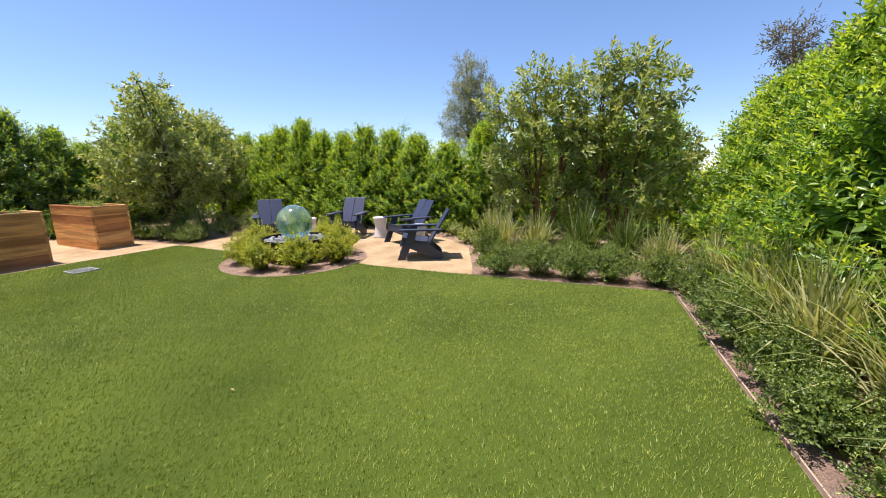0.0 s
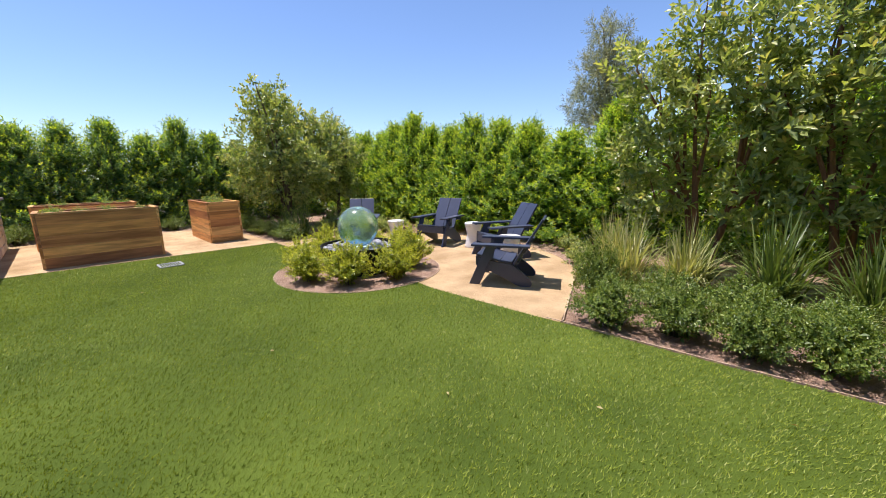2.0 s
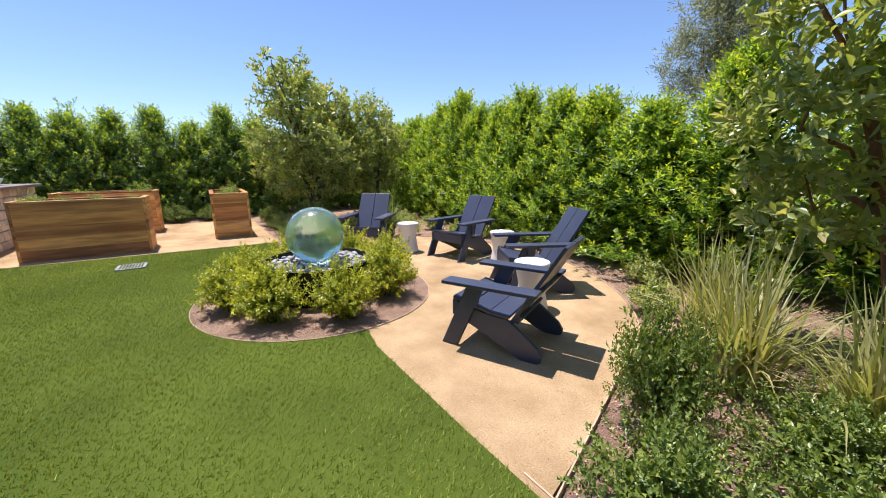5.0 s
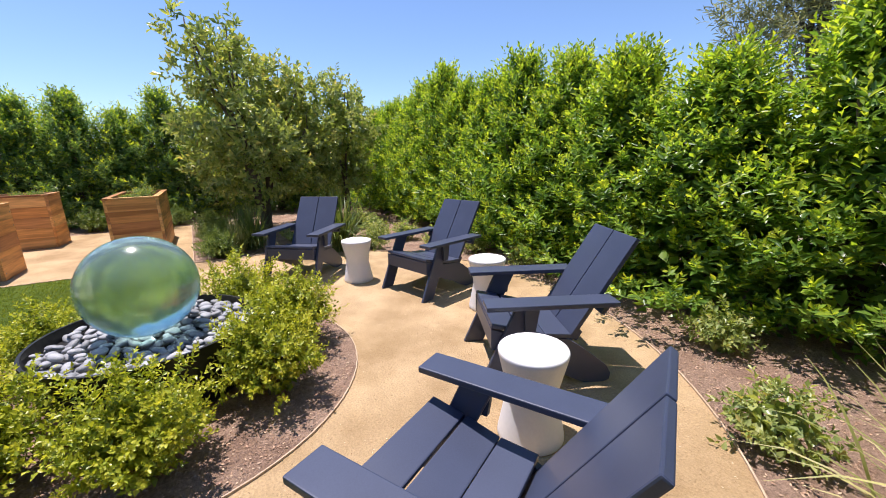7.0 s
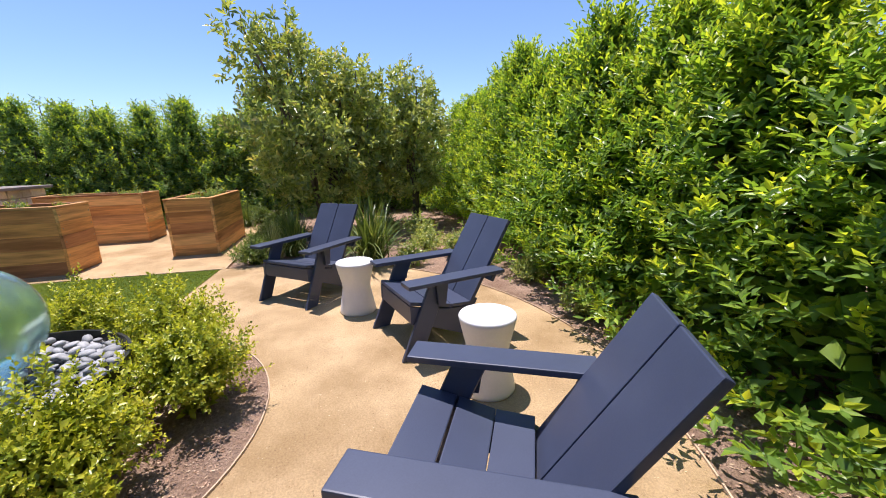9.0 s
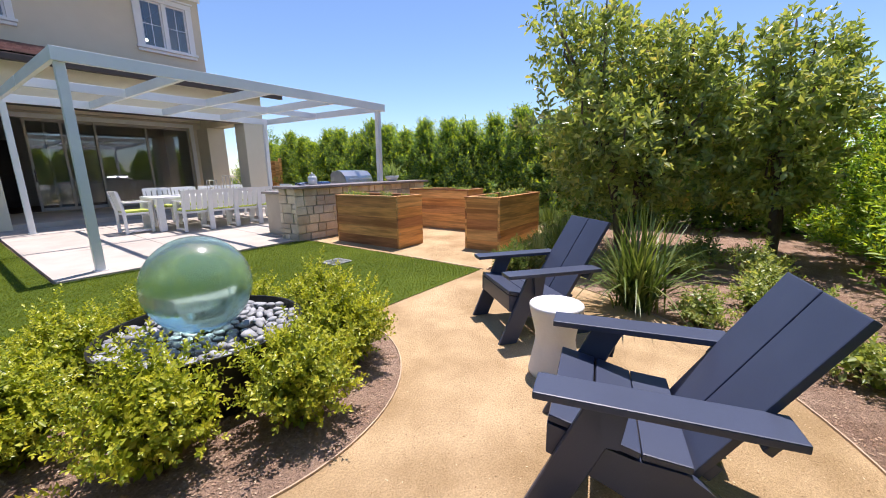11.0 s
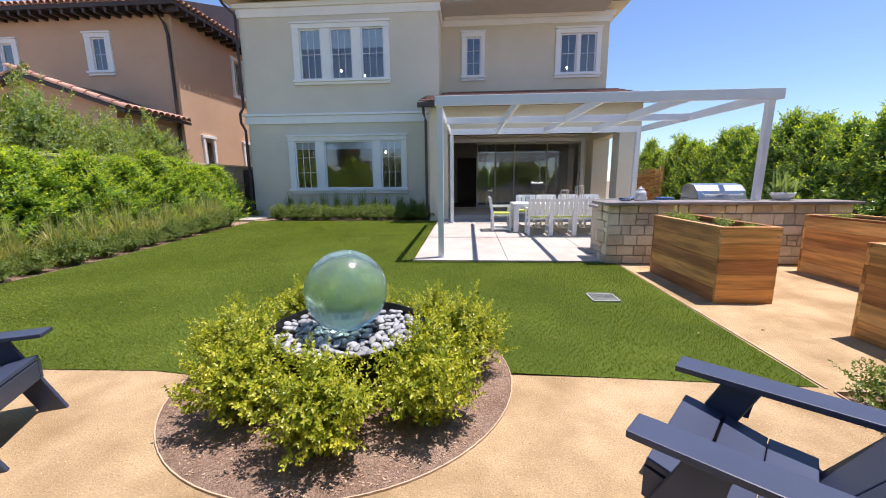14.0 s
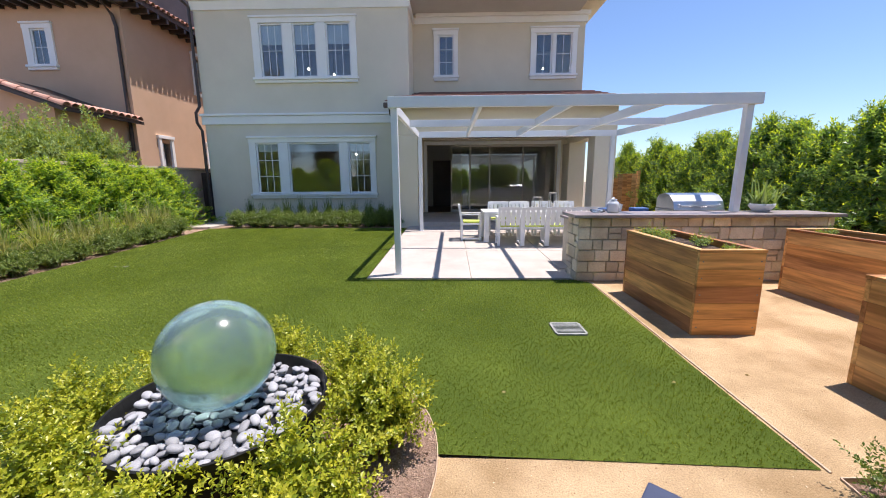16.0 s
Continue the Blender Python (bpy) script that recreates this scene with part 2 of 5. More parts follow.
STEEL = surface("blackened_steel", (0.018, 0.019, 0.019), (0.04, 0.039, 0.036), 5, 60, 0.45, 0.15, 0.002, metal=0.6)
STAINLESS = surface("stainless_steel", (0.5, 0.5, 0.5), (0.6, 0.6, 0.6), 3, 60, 0.28, 0.03, 0.001, metal=1.0, fine_mix=0.1)
EDGING = surface("edging", (0.46, 0.33, 0.22), (0.56, 0.42, 0.29), 4, 50, 0.8, 0.2)
STONE = surface("limestone", (0.55, 0.45, 0.32), (0.74, 0.66, 0.52), 2.5, 45, 0.9, 0.7, 0.012, fine_mix=0.3, vary=0.22)
MORTAR = surface("mortar", (0.5, 0.44, 0.35), (0.58, 0.52, 0.43), 3, 60, 0.95, 0.5)
COUNTERTOP = surface("grey_stone_top", (0.27, 0.23, 0.22), (0.36, 0.31, 0.295), 4, 120, 0.4, 0.05, 0.002, fine_mix=0.3)
PEBBLE = surface("river_pebble", (0.26, 0.27, 0.28), (0.38, 0.38, 0.385), 9, 90, 0.6, 0.12, 0.002, fine_mix=0.2, vary=0.3)
BARK = surface("bark", (0.1, 0.075, 0.055), (0.2, 0.15, 0.11), 9, 60, 0.9, 0.7, 0.01, stretch=(1, 1, 0.3))
REDBARK = surface("peeling_red_bark", (0.16, 0.07, 0.04), (0.36, 0.17, 0.09), 7, 50, 0.7, 0.5, 0.008, stretch=(1, 1, 0.25))
SOIL = surface("potting_soil", (0.05, 0.033, 0.022), (0.12, 0.085, 0.06), 8, 60, 0.95, 1.0, 0.03, fine_mix=0.6)
CEDAR_X = wood_material("cedar_x", (0.8, 0.49, 0.19), (0.64, 0.31, 0.095), (0.38, 0.16, 0.065), "x")
CEDAR_Y = wood_material("cedar_y", (0.8, 0.49, 0.19), (0.64, 0.31, 0.095), (0.38, 0.16, 0.065), "y")
GLOBE = clear_glass("globe_glass", (0.6, 0.88, 0.82), 0.17, 1.4)
PANE = clear_glass("window_glass", (0.8, 0.86, 0.87), 0.0, 1.85)
GLOBE.node_tree.nodes["Principled BSDF"].inputs["Transmission Weight"].default_value = 0.87
JAR = clear_glass("jar_glass", (0.97, 0.98, 0.98), 0.25, 1.45)
JAR.node_tree.nodes["Principled BSDF"].inputs["Transmission Weight"].default_value = 0.45
BLIND = surface("blind_fabric", (0.72, 0.73, 0.72), (0.78, 0.79, 0.78), 3, 120, 0.9, 0.1)
LIME = surface("lime_cushion", (0.42, 0.5, 0.09), (0.5, 0.58, 0.13), 4, 120, 0.9, 0.2)
BLUECLOTH = surface("blue_cloth", (0.06, 0.13, 0.3), (0.1, 0.2, 0.42), 5, 100, 0.8, 0.2)
BLOCKWALL = surface("block_wall", (0.52, 0.41, 0.3), (0.62, 0.5, 0.37), 2, 70, 0.95, 0.4, vary=0.12)
WAX = surface("candle_wax", (0.75, 0.7, 0.58), (0.8, 0.75, 0.64), 3, 40, 0.6, 0.02)
GRATE = surface("grate_metal", (0.24, 0.25, 0.235), (0.33, 0.34, 0.32), 6, 60, 0.65, 0.1, metal=0.2)
BULB = lamp_material("warm_bulb", (1.0, 0.85, 0.6), 12.0)

HEDGE_LEAF = leaf_material("hedge_leaf", [(0, (0.11, 0.22, 0.045)), (0.5, (0.2, 0.35, 0.06)), (1, (0.33, 0.48, 0.08))], 0.34, 0.52)
HEDGE_YOUNG = leaf_material("hedge_young_leaf", [(0, (0.32, 0.5, 0.05)), (1, (0.62, 0.69, 0.07))], 0.38, 0.55)
# far east hedge: same leaf tones as HEDGE_LEAF with more blue in them
FAR_HEDGE_LEAF = leaf_material("bluish_hedge_leaf", [(0, (0.12, 0.23, 0.075)), (0.5, (0.215, 0.355, 0.11)), (1, (0.35, 0.48, 0.15))], 0.32, 0.5)
BOX_LEAF = leaf_material("box_leaf", [(0, (0.075, 0.13, 0.026)), (0.6, (0.165, 0.24, 0.046)), (1, (0.36, 0.43, 0.1))], 0.38, 0.32, 0.5)
BOX_YOUNG = leaf_material("box_young_leaf", [(0, (0.15, 0.24, 0.05)), (1, (0.28, 0.36, 0.1))], 0.35, 0.35)
LIME_LEAF = leaf_material("lime_shrub_leaf", [(0, (0.17, 0.235, 0.02)), (0.5, (0.33, 0.385, 0.03)), (1, (0.52, 0.53, 0.05))], 0.33, 0.36)
LIME_YOUNG = leaf_material("lime_shrub_young_leaf", [(0, (0.46, 0.5, 0.04)), (1, (0.68, 0.66, 0.09))], 0.38, 0.4)
TREE_LEAF = leaf_material("tree_leaf", [(0, (0.18, 0.25, 0.08)), (0.5, (0.33, 0.405, 0.14)), (1, (0.51, 0.545, 0.21))], 0.3, 0.42)
TREE_YOUNG = leaf_material("tree_young_leaf", [(0, (0.32, 0.41, 0.11)), (0.8, (0.48, 0.51, 0.18)), (1, (0.6, 0.49, 0.2))], 0.36, 0.45)
GREY_LEAF = leaf_material("grey_leaf", [(0, (0.22, 0.25, 0.19)), (1, (0.42, 0.44, 0.35))], 0.6, 0.4)
GUM_LEAF = leaf_material("gum_leaf", [(0, (0.11, 0.11, 0.07)), (1, (0.25, 0.21, 0.14))], 0.6, 0.3)
STRAP = leaf_material("strap_leaf", [(0, (0.072, 0.127, 0.028)), (0.6, (0.156, 0.218, 0.055)), (1, (0.300, 0.345, 0.110))], 0.4, 0.3)
PALE_STRAP = leaf_material("pale_strap_leaf", [(0, (0.25, 0.29, 0.08)), (0.6, (0.46, 0.46, 0.19)), (1, (0.62, 0.58, 0.32))], 0.45, 0.35)
SAGE_LEAF = leaf_material("sage_leaf", [(0, (0.18, 0.27, 0.1)), (1, (0.38, 0.48, 0.17))], 0.6, 0.38)


# ---- ground ----
def arc(cx, cy, r, a0, a1, n):
    return [(cx + r * math.cos(radians(a0 + (a1 - a0) * i / n)), cy + r * math.sin(radians(a0 + (a1 - a0) * i / n))) for i in range(n + 1)]


FX, FZ = 0.0, -0.05
RING = 1.16


def rise(y):
    """The garden falls away gently from the house."""
    return 0.02 * max(0.0, y - 3.9)


def bed_edge(y):
    """Where the lawn meets the long border."""
    return -5.57 - 0.075 * max(y, 0.0)


def sloped(bm):
    """The sheet follows the fall of the garden."""
    bmesh.ops.bisect_plane(bm, geom=bm.verts[:] + bm.edges[:] + bm.faces[:], plane_co=(0, 3.9, 0), plane_no=(0, 1, 0))
    for v in bm.verts:
        v.co.z += rise(v.co.y)
    return bm


END = 9.65
LAWN = [(-5.57, -0.3), (-4.3, -0.21), (-2.6, -0.13), (-1.5, -0.1)] + arc(FX, FZ, RING, 184.8, 2.0, 40) + [(3.21, -0.1), (3.33, 3.66), (3.12, 3.85), (-0.12, 3.86), (-0.13, END - 0.1), (-0.4, END)] + [(bed_edge(y), y) for y in (END, 8.0, 6.5, 5.0, 3.4, 1.5)]
OUTER = (0.2, -0.22, 3.13)
BEYOND = [(-3.12, -0.14), (-2.95, -0.62), (-2.65, -1.35)] + arc(*OUTER, 213, 342, 40) + [(3.2, -0.72), (3.25, -0.16), (6.95, -0.05), (7.1, 4.3), (3.1, 4.3), (3.1, 3.95), (3.33, 3.7), (3.21, -0.06), (1.18, -0.03)] + arc(FX, FZ, RING, 2.0, -175.2, 40) + [(-1.5, -0.09)]
ISLAND = arc(FX, FZ, RING, 0, 352, 44)

tagged(part("ground", sheet([(-400, -400), (400, -400), (400, 400), (-400, 400)], -0.06), FAR_GROUND), "bare dry earth stretching to the horizon", "ground", kind="structure")
tagged(part("planting_bed", sloped(sheet([(-9.2, -7), (9.6, -7), (9.6, 17), (-9.2, 17)], -0.02)), MULCH), "mulched planting bed under the shrubs", "ground", kind="structure")
tagged(part("path", sheet(BEYOND, 0.0), GRANITE), "compacted golden decomposed granite path", "path", kind="structure")
tagged(part("lawn", sloped(sheet(LAWN, 0.006)), TURF), "green artificial turf lawn backing", "lawn", kind="structure")
tagged(part("island_bed", sheet(ISLAND, 0.008), MULCH), "round bark-mulched bed around the fountain", "ground", kind="structure")

rng = np.random.default_rng(4)


def blades(outline, x0, x1, y0, y1, per_m2, height, width, rng):
    n = int((x1 - x0) * (y1 - y0) * per_m2)
    x, y = rng.uniform(x0, x1, n), rng.uniform(y0, y1, n)
    keep = inside(outline, x, y)
    x, y = x[keep], y[keep]
    tuft = np.sin(x * 97 + 2.1 * np.sin(y * 61)) + np.sin(y * 89 + 1.9 * np.sin(x * 53 + y * 17)) + rng.normal(0, 0.6, len(x))
    x, y = x[tuft > -0.55], y[tuft > -0.55]
    n = len(x)
    a, lean, h = rng.uniform(0, 2 * np.pi, n), rng.uniform(0.2, 1.1, n), height * rng.uniform(0.6, 1.15, n)
    b = rng.normal(-1.8, 0.65, n) + 0.6 * np.sin(x * 1.7 + 0.8 * np.sin(y * 1.3)) * np.sin(y * 1.1 + 1)
    base = np.stack([x, y, 0.004 + 0.02 * np.maximum(0, y - 3.9)], 1)
    side = np.stack([np.cos(a), np.sin(a), 0 * a], 1) * width / 2
    tip = base + np.stack([np.cos(b) * lean * h, np.sin(b) * lean * h, h * (1.1 - 0.5 * lean)], 1)
    v = np.stack([base - side, base + side, tip], 1).reshape(-1, 3)
    return v, np.arange(3 * n).reshape(-1, 3)


v, f = blades(LAWN, -6.6, 3.4, -0.4, 9.7, 8200, 0.026, 0.0055, rng)
grass = array_mesh("turf_blades", v, f)
tagged(part("turf_blades", grass, BLADE), "short green artificial grass blades of the lawn", "grass", kind="stuff")


def strip(name, pts, lo, hi, thick, material):
    bm = bmesh.new()
    for (xa, ya), (xb, yb) in zip(pts, pts[1:]):
        d = Vector((xb - xa, yb - ya, 0)).normalized()
        s = Vector((-d.y, d.x, 0)) * thick / 2
        q = [Vector((xa, ya, lo)) - s, Vector((xb, yb, lo)) - s, Vector((xb, yb, lo)) + s, Vector((xa, ya, lo)) + s]
        up = Vector((0, 0, hi - lo))
        vs = [bm.verts.new(p) for p in q] + [bm.verts.new(p + up) for p in q]
        for face in ((4, 5, 6, 7), (0, 1, 5, 4), (2, 3, 7, 6), (1, 2, 6, 5), (3, 0, 4, 7)):
            bm.faces.new([vs[i] for i in face])
    return tagged(part(name, bm, material), "thin buried edging strip along the beds", "edging", kind="structure")


strip("edging", arc(FX, FZ, RING + 0.005, 0, 360, 72), -0.02, 0.012, 0.007, EDGING)
strip("edging", [(-3.12, -0.2), (-2.95, -0.62), (-2.65, -1.35)] + arc(*OUTER, 213, 342, 50) + [(3.2, -0.72), (3.25, -0.16), (6.95, -0.05)], -0.02, 0.012, 0.008, EDGING)
strip("edging", [(bed_edge(y) - 0.03, y) for y in (3.9, 3.4, 1.5)] + [(-5.6, -0.34), (-4.3, -0.25), (-2.95, -0.19)], -0.02, 0.006, 0.009, EDGING)
strip("edging", [(3.24, -0.12), (3.36, 3.7)], -0.02, 0.009, 0.012, EDGING)


def scatter_chips(name, spots, size, z, material, label, rng, category="mulch"):
    """Flat angular flakes lying at the spots (n, 2)."""
    n = len(spots)
    a = rng.uniform(0, 2 * np.pi, n)
    l, w = size * rng.uniform(0.5, 1.4, n), size * rng.uniform(0.25, 0.6, n)
    d, s = np.stack([np.cos(a), np.sin(a), rng.uniform(-0.3, 0.3, n)], 1), np.stack([-np.sin(a), np.cos(a), rng.uniform(-0.3, 0.3, n)], 1)
    c = np.stack([spots[:, 0], spots[:, 1], z + rng.uniform(0, size * 0.25, n)], 1)
    q = np.stack([c - d * l[:, None] / 2, c + s * w[:, None] / 2, c + d * l[:, None] / 2, c - s * w[:, None] / 2], 1).reshape(-1, 3)
    return tagged(part(name, array_mesh(name, q, np.arange(4 * n).reshape(-1, 4)), material), label, category, kind="stuff")


x, y = FX + rng.uniform(-1.2, 1.2, 9000), FZ + rng.uniform(-1.2, 1.2, 9000)
r = np.hypot(x - FX, y - FZ)
keep = (r < RING - 0.02) & (r > 0.45)
scatter_chips("bark_chips", np.stack([x[keep], y[keep]], 1), 0.016, 0.01, CHIP, "shredded brown bark chips in the round bed", rng)
x, y = rng.uniform(-5.5, 7.0, 60000), rng.uniform(-4.8, -0.15, 60000)
keep = ~inside(BEYOND, x, y) & ~inside(LAWN, x, y) & (np.hypot(x - FX, y - FZ) > RING)
scatter_chips("bark_chips", np.stack([x[keep], y[keep]], 1), 0.02, -0.018, CHIP, "shredded brown bark chips under the border shrubs", rng)
x, y = rng.uniform(-3.2, 7.0, 26000), rng.uniform(-3.3, 4.2, 26000)
keep = inside(BEYOND, x, y)
GRIT = leaf_material("grit", [(0, (0.22, 0.13, 0.07)), (0.6, (0.5, 0.34, 0.19)), (1, (0.74, 0.6, 0.42))], 0.9, 0.0, 0.1)
scatter_chips("grit", np.stack([x[keep], y[keep]], 1), 0.011, 0.001, GRIT, "loose coarse grit on the granite path", rng, "gravel")


# ---- patio ----
HOUSE = Matrix.Translation((-0.286, 0.16, 0.11)) @ Matrix.Scale(1.088, 4)
FALL = pose(0, 3.9, 0, math.degrees(math.atan(0.02))) @ Matrix.Translation((0, -3.9, 0))
patio = thing("patio", "pale concrete patio of large square slabs", "patio", kind="structure", m=FALL)
part("bedding", boxed(-0.02, 7.2, 3.9, 10.1, -0.05, 0.012), MORTAR, patio)
xs, ys = [-0.1, 1.55, 3.1, 4.65, 6.2, 7.25], [3.87, 6.0, 8.05, 10.1]
for xa, xb in zip(xs, xs[1:]):
    for ya, yb in zip(ys, ys[1:]):
        if xa > 3 and ya < 4:
            ya = 4.5
        part("slab", boxed(xa + 0.006, xb - 0.006, ya + 0.006, yb - 0.006, -0.04, 0.03, 0.005), CONCRETE, patio)
tagged(part("porch_floor", boxed(-0.05, 6.2, 9.0, 12.46, -0.15, 0.14, 0.01), CONCRETE, m=HOUSE), "raised pale concrete floor of the covered porch", "floor", kind="structure")
tagged(part("side_path", boxed(-7.4, -6.3, END + 0.03, 15, -0.05, rise(11) + 0.02), CONCRETE), "narrow concrete side path beside the house", "path", kind="structure")


# ---- the house ----
def wall_xz(x0, x1, z0, z1, y0, y1, holes):
    """An upright wall along x with rectangular holes (xa, xb, za, zb) through it."""
    bm = bmesh.new()
    cuts = sorted({x0, x1} | {h[0] for h in holes} | {h[1] for h in holes})
    for xa, xb in zip(cuts, cuts[1:]):
        mid, lo = (xa + xb) / 2, z0
        for h in sorted((h for h in holes if h[0] < mid < h[1]), key=lambda h: h[2]):
            if h[2] > lo:
                box(bm, xa, xb, y0, y1, lo, h[2])
            lo = h[3]
        if lo < z1:
            box(bm, xa, xb, y0, y1, lo, z1)
    bmesh.ops.remove_doubles(bm, verts=bm.verts[:], dist=0.0005)
    return bm


def window(name, label, x0, x1, z0, z1, y, lights, mat_trim=None, blind=0.3):
    """A window in an opening that faces -y: trim, sill, mullions, panes with bars, a blind inside. lights: (xa, xb, columns, rows)."""
    t = mat_trim or TRIM
    w = thing(name, label, "window", kind="structure", m=HOUSE)
    lo, hi = min(l[0] for l in lights), max(l[1] for l in lights)
    bm = bmesh.new()
    box(bm, x0 + 0.04, lo - 0.004, y - 0.06, y + 0.08, z0 + 0.08, z1 - 0.1, 0.008)
    box(bm, hi + 0.004, x1 - 0.04, y - 0.06, y + 0.08, z0 + 0.08, z1 - 0.1, 0.008)
    part("surround", bm, t, w)
    bm = bmesh.new()
    box(bm, x0 + 0.03, x1 - 0.03, y - 0.07, y + 0.08, z1 - 0.2, z1 - 0.06, 0.008)
    box(bm, x0, x1, y - 0.12, y + 0.02, z1 - 0.058, z1, 0.012)
    part("header", bm, t, w)
    bm = bmesh.new()
    box(bm, x0, x1, y - 0.13, y + 0.1, z0 + 0.085, z0 + 0.16, 0.012)
    box(bm, x0 + 0.03, x1 - 0.03, y - 0.08, y + 0.02, z0, z0 + 0.083, 0.008)
    part("sill", bm, t, w)
    za, zb = z0 + 0.165, z1 - 0.205
    for a, b in zip(lights, lights[1:]):
        part("mullion", boxed(a[1] + 0.004, b[0] - 0.004, y - 0.05, y + 0.08, za, zb, 0.008), t, w)
    for xa, xb, cols, rows in lights:
        fr = bmesh.new()
        e = 0.045
        box(fr, xa, xa + e, y - 0.01, y + 0.05, za, zb, 0.004)
        box(fr, xb - e, xb, y - 0.01, y + 0.05, za, zb, 0.004)
        box(fr, xa + e, xb - e, y - 0.01, y + 0.05, za, za + e, 0.004)
        box(fr, xa + e, xb - e, y - 0.01, y + 0.05, zb - e, zb, 0.004)
        sash = part("sash", fr, WHITE, w)
        p = part("pane", boxed(xa + e, xb - e, y + 0.018, y + 0.024, za + e, zb - e), PANE, sash)
        p.visible_shadow = False
        if cols > 1:
            gb = bmesh.new()
            for i in range(1, cols):
                gx = xa + e + (xb - xa - 2 * e) * i / cols
                box(gb, gx - 0.009, gx + 0.009, y + 0.004, y + 0.016, za + e, zb - e)
            for i in range(1, rows):
                gz = za + e + (zb - za - 2 * e) * i / rows
                box(gb, xa + e, xb - e, y + 0.005, y + 0.017, gz - 0.009, gz + 0.009)
            part("grille", gb, WHITE, sash)
        if blind:
            part("roller_blind", boxed(xa + 0.02, xb - 0.02, y + 0.06, y + 0.068, zb - (zb - za) * blind, zb + 0.02), BLIND, w)
    return w


FY, RY = 10.68, 12.2
LOW = (-5.21, -1.0, 0.78, 2.77)
UPP = (-4.8, -1.48, 4.39, 6.33)
SML = (0.77, 1.68, 4.76, 6.44)
PAIR = (4.1, 5.76, 4.78, 6.46)


def hole(w, m=0.1):
    return (w[0] + m, w[1] - m, w[2] + m, w[3] - m)


house = thing("house", "two-storey grey-green stucco house with white window trim", "house", m=HOUSE)
part("front_wall", wall_xz(-6.55, 0.08, -0.05, 7.0, FY, FY + 0.25, [hole(LOW), hole(UPP)]), STUCCO, house)
part("side_wall", boxed(-6.55, -6.3, FY + 0.25, 20, -0.05, 7.0), STUCCO, house)
part("return_wall", boxed(-0.17, 0.08, FY + 0.25, RY + 0.25, -0.05, 7.0), CREAM, house)
part("rear_wall", boxed(-6.55, 6.0, 20, 20.25, -0.05, 7.0), STUCCO, house)
part("recessed_wall", wall_xz(0.08, 5.98, 2.78, 7.0, RY, RY + 0.25, [hole(SML), hole(PAIR)]), BEIGE, house)
part("end_wall", boxed(5.75, 5.98, RY + 0.25, 20, -0.05, 7.0), STUCCO, house)
part("upper_floor", boxed(-6.28, 5.73, FY + 0.26, 19.99, 3.2, 3.45), PLASTER, house)
part("ground_floor", boxed(-6.28, 5.73, FY + 0.26, 19.99, -0.04, 0.13), ROOMFLOOR, house)
part("loft_floor", boxed(-6.28, 5.73, FY + 0.26, 19.99, 6.9, 7.1), PLASTER, house)
part("room_wall", boxed(-6.28, 5.73, 16.0, 16.15, 0.14, 6.88), PLASTER, house)
bm = bmesh.new()
box(bm, -6.62, 0.1, FY - 0.06, FY - 0.003, 3.15, 3.4, 0.01)
box(bm, -6.66, 0.13, FY - 0.11, FY - 0.003, 3.405, 3.48, 0.015)
part("string_course", bm, TRIM, house)
part("frieze", boxed(-6.62, 0.12, FY - 0.05, FY - 0.003, 6.52, 6.78, 0.01), TRIM, house)
part("cornice", boxed(-6.7, 0.2, FY - 0.13, FY - 0.003, 6.785, 6.92, 0.02), TRIM, house)
part("frieze", boxed(0.143, 6.05, RY - 0.05, RY - 0.003, 6.6, 6.8, 0.01), TRIM, house)
part("cornice", boxed(0.203, 6.12, RY - 0.12, RY - 0.003, 6.805, 6.94, 0.02), TRIM, house)
part("frieze", boxed(0.083, 0.14, FY - 0.003, RY - 0.06, 6.55, 6.78, 0.01), TRIM, house)
part("soffit", boxed(-7.1, 0.62, FY - 0.5, RY + 6, 7.1, 7.16), CREAM, house)
part("soffit", boxed(0.63, 6.5, RY - 0.45, 20.7, 7.1, 7.16), CREAM, house)
bm = bmesh.new()
prism(bm, [(-7.15, 7.17), (6.55, 7.17), (2.5, 9.4), (-3.2, 9.4)], "y", RY + 0.4, 20.5)
prism(bm, [(-7.15, 7.17), (0.66, 7.17), (-3.2, 9.2)], "y", FY - 0.52, RY + 0.39)
box(bm, 0.67, 6.55, RY - 0.47, RY + 0.39, 7.17, 7.3)
part("roof", bm, FLATTILE, house)
bm = bmesh.new()
box(bm, -7.2, 0.72, FY - 0.63, FY - 0.53, 7.05, 7.19, 0.02)
box(bm, 0.73, 6.62, RY - 0.58, RY - 0.48, 7.05, 7.19, 0.02)
part("gutter", bm, DARKWOOD, house)
bm = bmesh.new()
tube(bm, [(-6.9, FY - 0.5, 7.05), (-6.85, FY - 0.3, 6.85), (-6.62, FY - 0.08, 6.6), (-6.62, FY - 0.08, 3.7), (-6.72, FY - 0.14, 3.5), (-6.72, FY - 0.14, 3.2), (-6.62, FY - 0.08, 2.95), (-6.62, FY - 0.08, 0.0)], 0.045, 0.045, 8)
part("downpipe", bm, DARKWOOD, house)
window("window_1", "wide white-trimmed ground floor window with side lights", *LOW, FY, [(-4.95, -4.2, 3, 3), (-3.9, -2.2, 1, 1), (-1.93, -1.2, 3, 3)], blind=0.17)
window("window_2", "triple white-trimmed upstairs window with half-drawn blinds", *UPP, FY, [(-4.53, -3.8, 3, 2), (-3.49, -2.76, 3, 2), (-2.46, -1.7, 3, 2)], blind=0.38)
